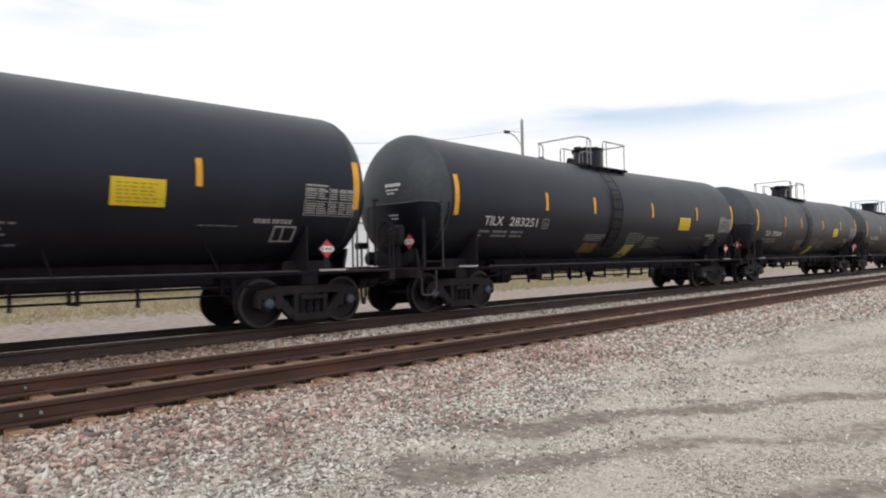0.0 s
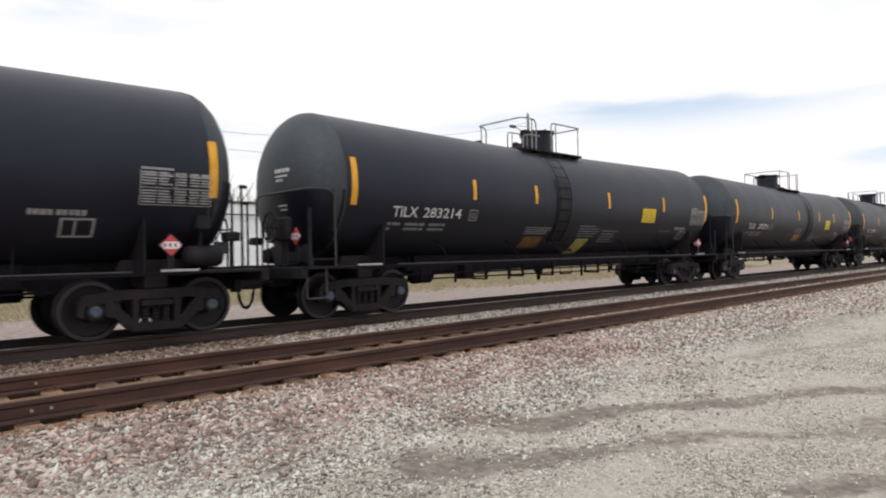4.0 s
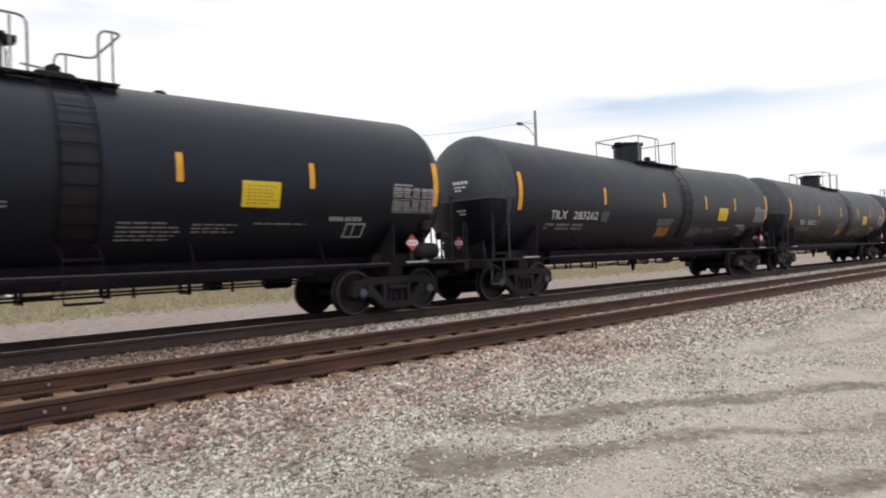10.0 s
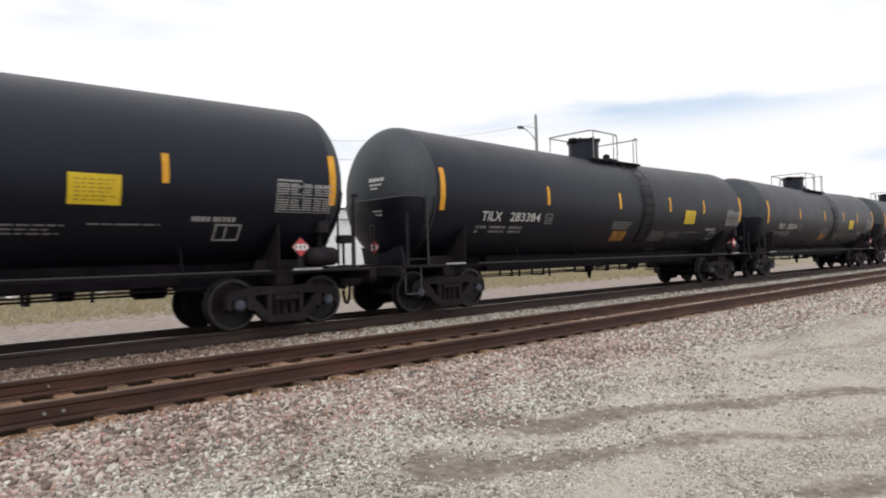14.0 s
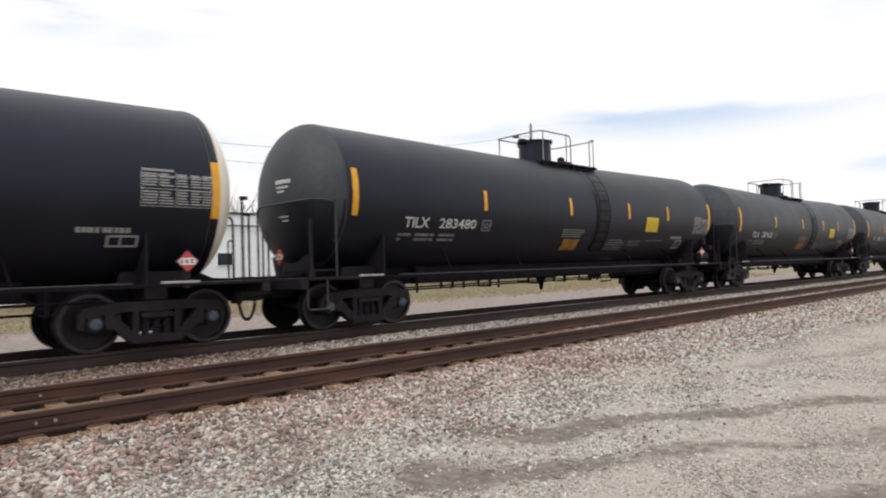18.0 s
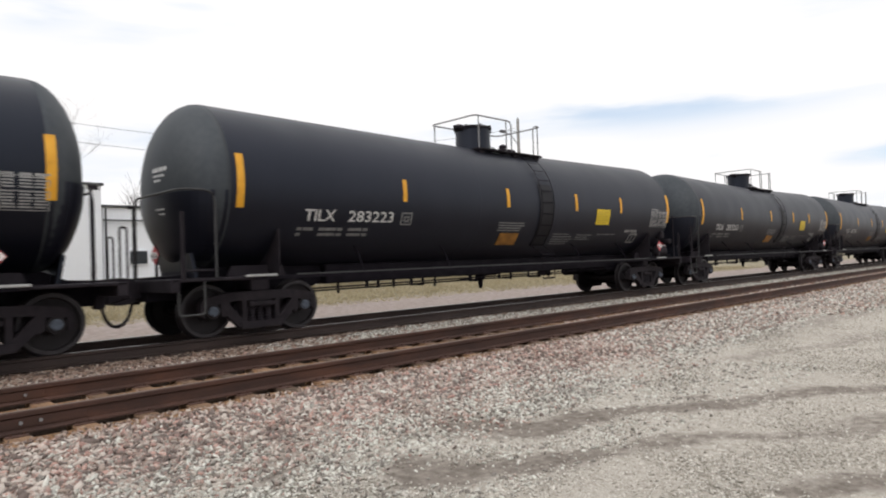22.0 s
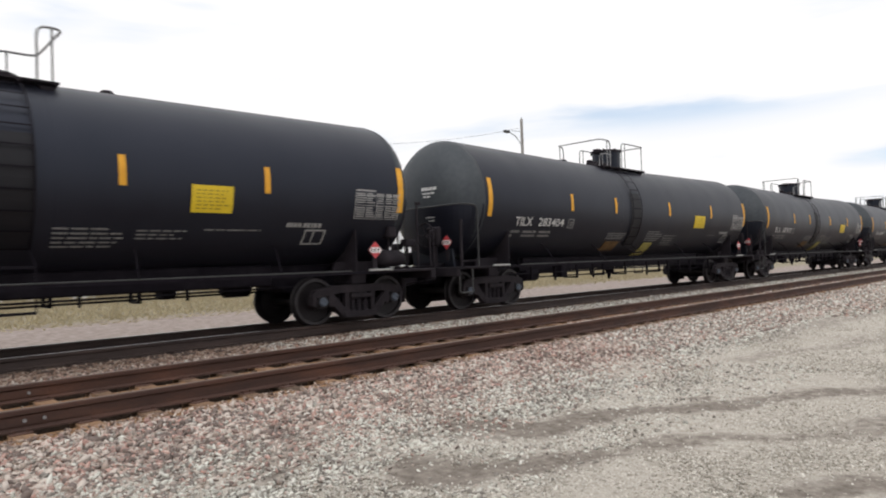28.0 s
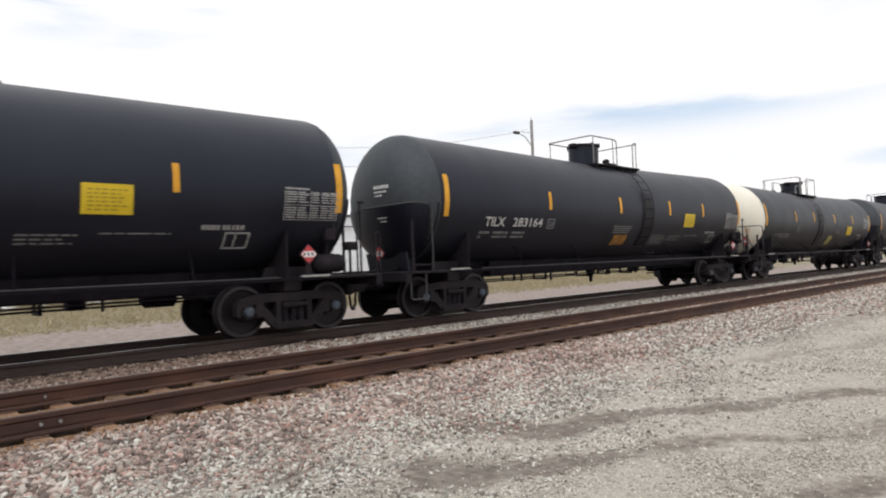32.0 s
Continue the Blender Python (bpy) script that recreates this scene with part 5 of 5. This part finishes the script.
def utility_pole(x, y, top, lamp):
    p = tagged(new("utility_pole"), "weathered wooden utility pole" + (" with a street lamp on an arm" if lamp else ""), "utility pole")
    p.location = (x, y, 0)
    part("post", Shape().turn([(0.17, -0.6), (0.15, top * 0.5), (0.125, top)], "z", (0, 0, 0), 12).mesh("post", WOOD), p)
    part("insulator", Shape().turn([(0.05, top), (0.07, top + 0.05), (0.05, top + 0.12), (0.03, top + 0.2)], "z", (0, 0, 0), 8).mesh("insulator", GALV), p)
    if lamp:
        arm = rounded([(-0.1, 0, top - 2.3), (-0.9, 0, top - 1.6), (-1.9, 0, top - 1.30)], 0.3)
        part("lamp_arm", Shape().tube(arm, 0.04).mesh("lamp_arm", GALV), p)
        part("lamp_head", Shape().box(-2.45, -1.80, -0.16, 0.16, top - 1.45, top - 1.22, 0.05).mesh("lamp_head", ROOFEDGE), p, "street lamp head")
        part("bracket", Shape().tube([(-0.1, 0, top - 1.1), (-1.5, 0, top - 1.2)], 0.025, 5).mesh("bracket", GALV), p)
    return p


utility_pole(45.5, 36.0, 13.7, True)
utility_pole(-8.0, 36.6, 11.5, False)


def cable(a, b, sag, rad=0.013):
    a, b = Vector(a), Vector(b)
    pts = []
    for i in range(25):
        t = i / 24
        p = a.lerp(b, t)
        p.z -= sag * 4 * t * (1 - t)
        pts.append(p)
    c = new("overhead_cable", Shape().tube(pts, rad, 4).mesh("overhead_cable", WIRE))
    return tagged(c, "thin grey overhead cable strung between the poles", "cable", "cables between the poles")


cable((-8.0, 36.4, 10.9), (45.2, 36.0, 12.9), 3.0)
cable((-8.0, 36.4, 9.5), (45.3, 36.0, 10.2), 2.0)


# ---------------------------------------------------------------- loose stones, chips and dry grass
ICO_V = []
_g = (1 + 5 ** 0.5) / 2
for _a in (-1, 1):
    for _c in (-_g, _g):
        ICO_V += [(0, _a, _c), (_a, _c, 0), (_c, 0, _a)]
ICO_V = np.array(ICO_V) / np.linalg.norm([1, _g])


def hull_faces(v):
    bm = bmesh.new()
    for p in v:
        bm.verts.new(p)
    bmesh.ops.convex_hull(bm, input=bm.verts)
    bm.verts.index_update()
    f = np.array([[q.index for q in t.verts] for t in bm.faces])
    bm.free()
    return f


ICO_F = hull_faces(ICO_V)
OCT_V = np.array([(1, 0, 0), (-1, 0, 0), (0, 1, 0), (0, -1, 0), (0, 0, 1), (0, 0, -1)], float)
OCT_F = hull_faces(OCT_V)


def scatter(name, label, mat, regions, base_v, base_f, seed, trodden=0.0):
    """Many small stones joined into one mesh. regions: x0, x1, y0, y1, stones per square metre, radius."""
    rng = np.random.default_rng(seed)
    vs, fs, n = [], [], 0
    for x0, x1, y0, y1, density, rad, gap in regions:
        k = int((x1 - x0) * (y1 - y0) * density)
        px, py = rng.uniform(x0, x1, k), rng.uniform(y0, y1, k)
        if gap:
            off = np.abs((px - 0.25 + 0.254) % 0.508 - 0.254)
            keep = off > gap
            px, py = px[keep], py[keep]
            k = len(px)
        if trodden:
            keep = rng.uniform(0, 1, k) > trodden * np.clip(1.5 * bare_earth(px, py), 0, 1)
            px, py = px[keep], py[keep]
            k = len(px)
        pz = np.interp(py, [p[0] for p in PROFILE], [p[1] for p in PROFILE])
        r = rad * rng.uniform(0.6, 1.35, k)
        turn = rng.normal(size=(k, 4)) * (1.0, 0.32, 0.32, 1.0)
        turn /= np.linalg.norm(turn, axis=1)[:, None]
        w, a, b, c = turn.T
        rot = np.stack([np.stack([1 - 2 * (b * b + c * c), 2 * (a * b - c * w), 2 * (a * c + b * w)], -1),
                        np.stack([2 * (a * b + c * w), 1 - 2 * (a * a + c * c), 2 * (b * c - a * w)], -1),
                        np.stack([2 * (a * c - b * w), 2 * (b * c + a * w), 1 - 2 * (a * a + b * b)], -1)], 1)
        m = len(base_v)
        shape = base_v[None] * rng.uniform(0.55, 1.22, (k, m, 1)) * np.stack([rng.uniform(1.0, 1.9, k), rng.uniform(0.7, 1.1, k), rng.uniform(0.38, 0.65, k)], -1)[:, None]
        v = np.einsum("kij,kmj->kmi", rot, shape) * r[:, None, None]
        v += np.stack([px, py, pz + r * rng.uniform(-0.25, 0.4, k)], -1)[:, None]
        vs.append(v.reshape(-1, 3))
        fs.append((base_f[None] + (np.arange(k) * m)[:, None, None]).reshape(-1, 3) + n)
        n += k * m
    v, f = np.concatenate(vs), np.concatenate(fs)
    me = bpy.data.meshes.new(name)
    me.vertices.add(len(v))
    me.vertices.foreach_set("co", v.ravel())
    me.loops.add(f.size)
    me.loops.foreach_set("vertex_index", f.ravel().astype(np.int32))
    me.polygons.add(len(f))
    me.polygons.foreach_set("loop_start", np.arange(0, f.size, 3, dtype=np.int32))
    me.update(calc_edges=True)
    me.materials.append(mat)
    return tagged(new(name, me), label, "gravel", kind="stuff")


scatter("ballast", "pink and grey crushed granite ballast beside the tracks", STONE,
        [(-0.5, 7, 4.85, 6.05, 760, 0.0300, 0), (-0.5, 7, 4.85, 6.05, 420, 0.020, 0), (7, 10, 4.6, 6.1, 520, 0.028, 0), (10, 16, 4.4, 6.1, 190, 0.029, 0), (16, 45, 3.8, 6.1, 55, 0.038, 0), (-0.5, 22, 6.05, 6.22, 130, 0.022, 0), (0.2, 9, 4.2, 4.9, 420, 0.021, 0), (0.2, 9, 3.6, 4.2, 100, 0.020, 0),
         (0.5, 4.5, 9.2, 9.95, 330, 0.025, 0), (4.5, 16, 9.3, 9.95, 150, 0.025, 0), (0.5, 16, 8.4, 9.2, 60, 0.025, 0), (1.5, 30, 12.7, 14.6, 110, 0.032, 0), (11, 22, 6.80, 7.86, 260, 0.024, 0), (22, 60, 6.80, 7.86, 90, 0.036, 0), (-8, -0.5, 4.1, 6.15, 380, 0.026, 0), (-8, 0.5, 8.28, 10.3, 200, 0.028, 0)], ICO_V, ICO_F, 1)
scatter("pale_ballast", "pale grey crushed stone at the foot of the ballast", GREYSTONE,
        [(-0.5, 7, 3.7, 4.95, 1000, 0.0195, 0), (7, 14, 3.9, 4.8, 380, 0.021, 0), (9, 16, 4.2, 6.1, 330, 0.027, 0), (16, 40, 3.6, 6.1, 90, 0.036, 0), (-0.5, 7, 4.9, 5.9, 170, 0.027, 0), (0.8, 5, 2.6, 3.8, 520, 0.0155, 0), (5, 9, 2.4, 3.7, 210, 0.019, 0),
         (0.5, 4.5, 8.28, 9.3, 420, 0.025, 0), (4.5, 16, 8.28, 9.5, 620, 0.025, 0), (0.5, 5.5, 9.3, 9.8, 170, 0.025, 0), (5.5, 7.5, 9.5, 10.3, 260, 0.025, 0), (7.5, 18, 9.5, 10.38, 520, 0.026, 0), (18, 50, 9.5, 10.38, 170, 0.034, 0), (16, 60, 8.28, 10.1, 110, 0.042, 0)], ICO_V, ICO_F, 4, 0.9)
scatter("rusty_ballast", "rust-stained ballast between the siding rails", RUSTSTONE,
        [(-8, 11, 6.80, 7.86, 170, 0.014, 0), (-0.5, 22, 6.10, 6.28, 150, 0.014, 0), (-0.5, 14, 5.78, 6.05, 230, 0.023, 0), (-0.5, 14, 6.05, 6.36, 330, 0.019, 0), (14, 40, 5.7, 6.16, 90, 0.032, 0), (0.5, 6.5, 9.8, 10.55, 420, 0.022, 0), (6.5, 20, 10.25, 10.55, 320, 0.022, 0), (20, 60, 10.2, 10.55, 100, 0.03, 0), (-0.5, 22, 8.28, 8.5, 260, 0.022, 0)], ICO_V, ICO_F, 2)
scatter("limestone_chips", "pale limestone chips strewn over the lot", CHIP,
        [(0.8, 6, 0.6, 4.0, 1900, 0.0105, 0), (0.8, 6, 0.6, 3.6, 150, 0.0145, 0), (6, 14, 0.0, 4.0, 900, 0.0125, 0), (14, 34, 0.0, 4.0, 150, 0.017, 0), (0.8, 14, 4.0, 4.7, 500, 0.012, 0), (-5, 0.8, -2.5, 4.2, 260, 0.013, 0), (0.8, 16, -3, 0.3, 260, 0.013, 0), (-9, -5, -2, 4.4, 60, 0.016, 0)], OCT_V, OCT_F, 3, 0.95)


def dry_grass():
    rng = np.random.default_rng(8)
    k = 26000
    px, py = rng.uniform(1.0, 62.0, k), 20.0 + 17.5 * rng.uniform(0, 1, k) ** 1.4
    keep = rng.uniform(0, 1, k) < np.clip((py - 19.6) / 3.0, 0.08, 1)
    px, py = px[keep], py[keep]
    # rank weeds along the foot of the walls
    px = np.concatenate([px, rng.uniform(1.0, 45.0, 11000)])
    py = np.concatenate([py, rng.uniform(35.0, 37.8, 11000)])
    k = len(px)
    pz = np.interp(py, [p[0] for p in PROFILE], [p[1] for p in PROFILE])
    hgt = rng.uniform(0.06, 0.30, k) * (0.55 + 0.45 * np.sin(px * 1.3 + 2 * np.sin(py)) ** 2) * np.clip((py - 19) / 4, 0.35, 1.1)
    hgt = np.where(py > 34.9, rng.uniform(0.15, 0.62, k) * (0.80 + 0.34 * np.sin(px * 0.9) * np.sin(px * 0.37) + 0.30 * np.sin(px * 3.1 + 1.3 * np.sin(px * 1.7)) + 0.16 * np.sin(px * 7.3)), hgt)
    a = rng.uniform(0, 2 * np.pi, k)
    w = rng.uniform(0.02, 0.07, k)
    lean = rng.normal(0, 0.2, (k, 2))
    v = np.zeros((k, 4, 3))
    v[:, 0] = np.stack([px - w * np.cos(a), py - w * np.sin(a), pz - 0.02], -1)
    v[:, 1] = np.stack([px + w * np.cos(a), py + w * np.sin(a), pz - 0.02], -1)
    v[:, 2] = np.stack([px + lean[:, 0] * 0.5 + w * 0.5 * np.cos(a), py + lean[:, 1] * 0.5, pz + hgt * 0.6], -1)
    v[:, 3] = np.stack([px + lean[:, 0], py + lean[:, 1], pz + hgt], -1)
    f = []
    for i in range(k):
        f += [(4 * i, 4 * i + 1, 4 * i + 2), (4 * i, 4 * i + 2, 4 * i + 3)]
    me = bpy.data.meshes.new("dry_grass")
    me.from_pydata(v.reshape(-1, 3).tolist(), [], f)
    me.materials.append(STRAW)
    return tagged(new("dry_grass", me), "straw-coloured winter grass along the far verge", "grass", kind="stuff")


dry_grass()


# ---------------------------------------------------------------- what moves
def motions():
    for i, car in enumerate(TRAIN):
        x = FIRST + (i - 0.5) * CAR + SLACK.get(i, 0.0)
        walk(car, [(t, pose(x - s, TRACK_MAIN, 0)) for t, s in RUN])
    # the axles of one truck turn; all other axles share their turning
    trucks = [c for car in TRAIN for c in car.children if c.name.startswith("truck")]
    keyed = {}
    for tr in trucks:
        for w in tr.children:
            if not w.name.startswith("wheelset"):
                continue
            x = round(w.matrix_basis.translation.x, 3)
            if x not in keyed:
                walk(w, [(k / FPS, pose(x, 0, 0.457, 0, -88.0 * k, 0)) for k in range(32 * FPS + 1)])
                keyed[x] = w
            else:
                w.rotation_mode = "QUATERNION"
                w.animation_data_create()
                w.animation_data.action = keyed[x].animation_data.action
                w.animation_data.action_slot = keyed[x].animation_data.action_slot


motions()
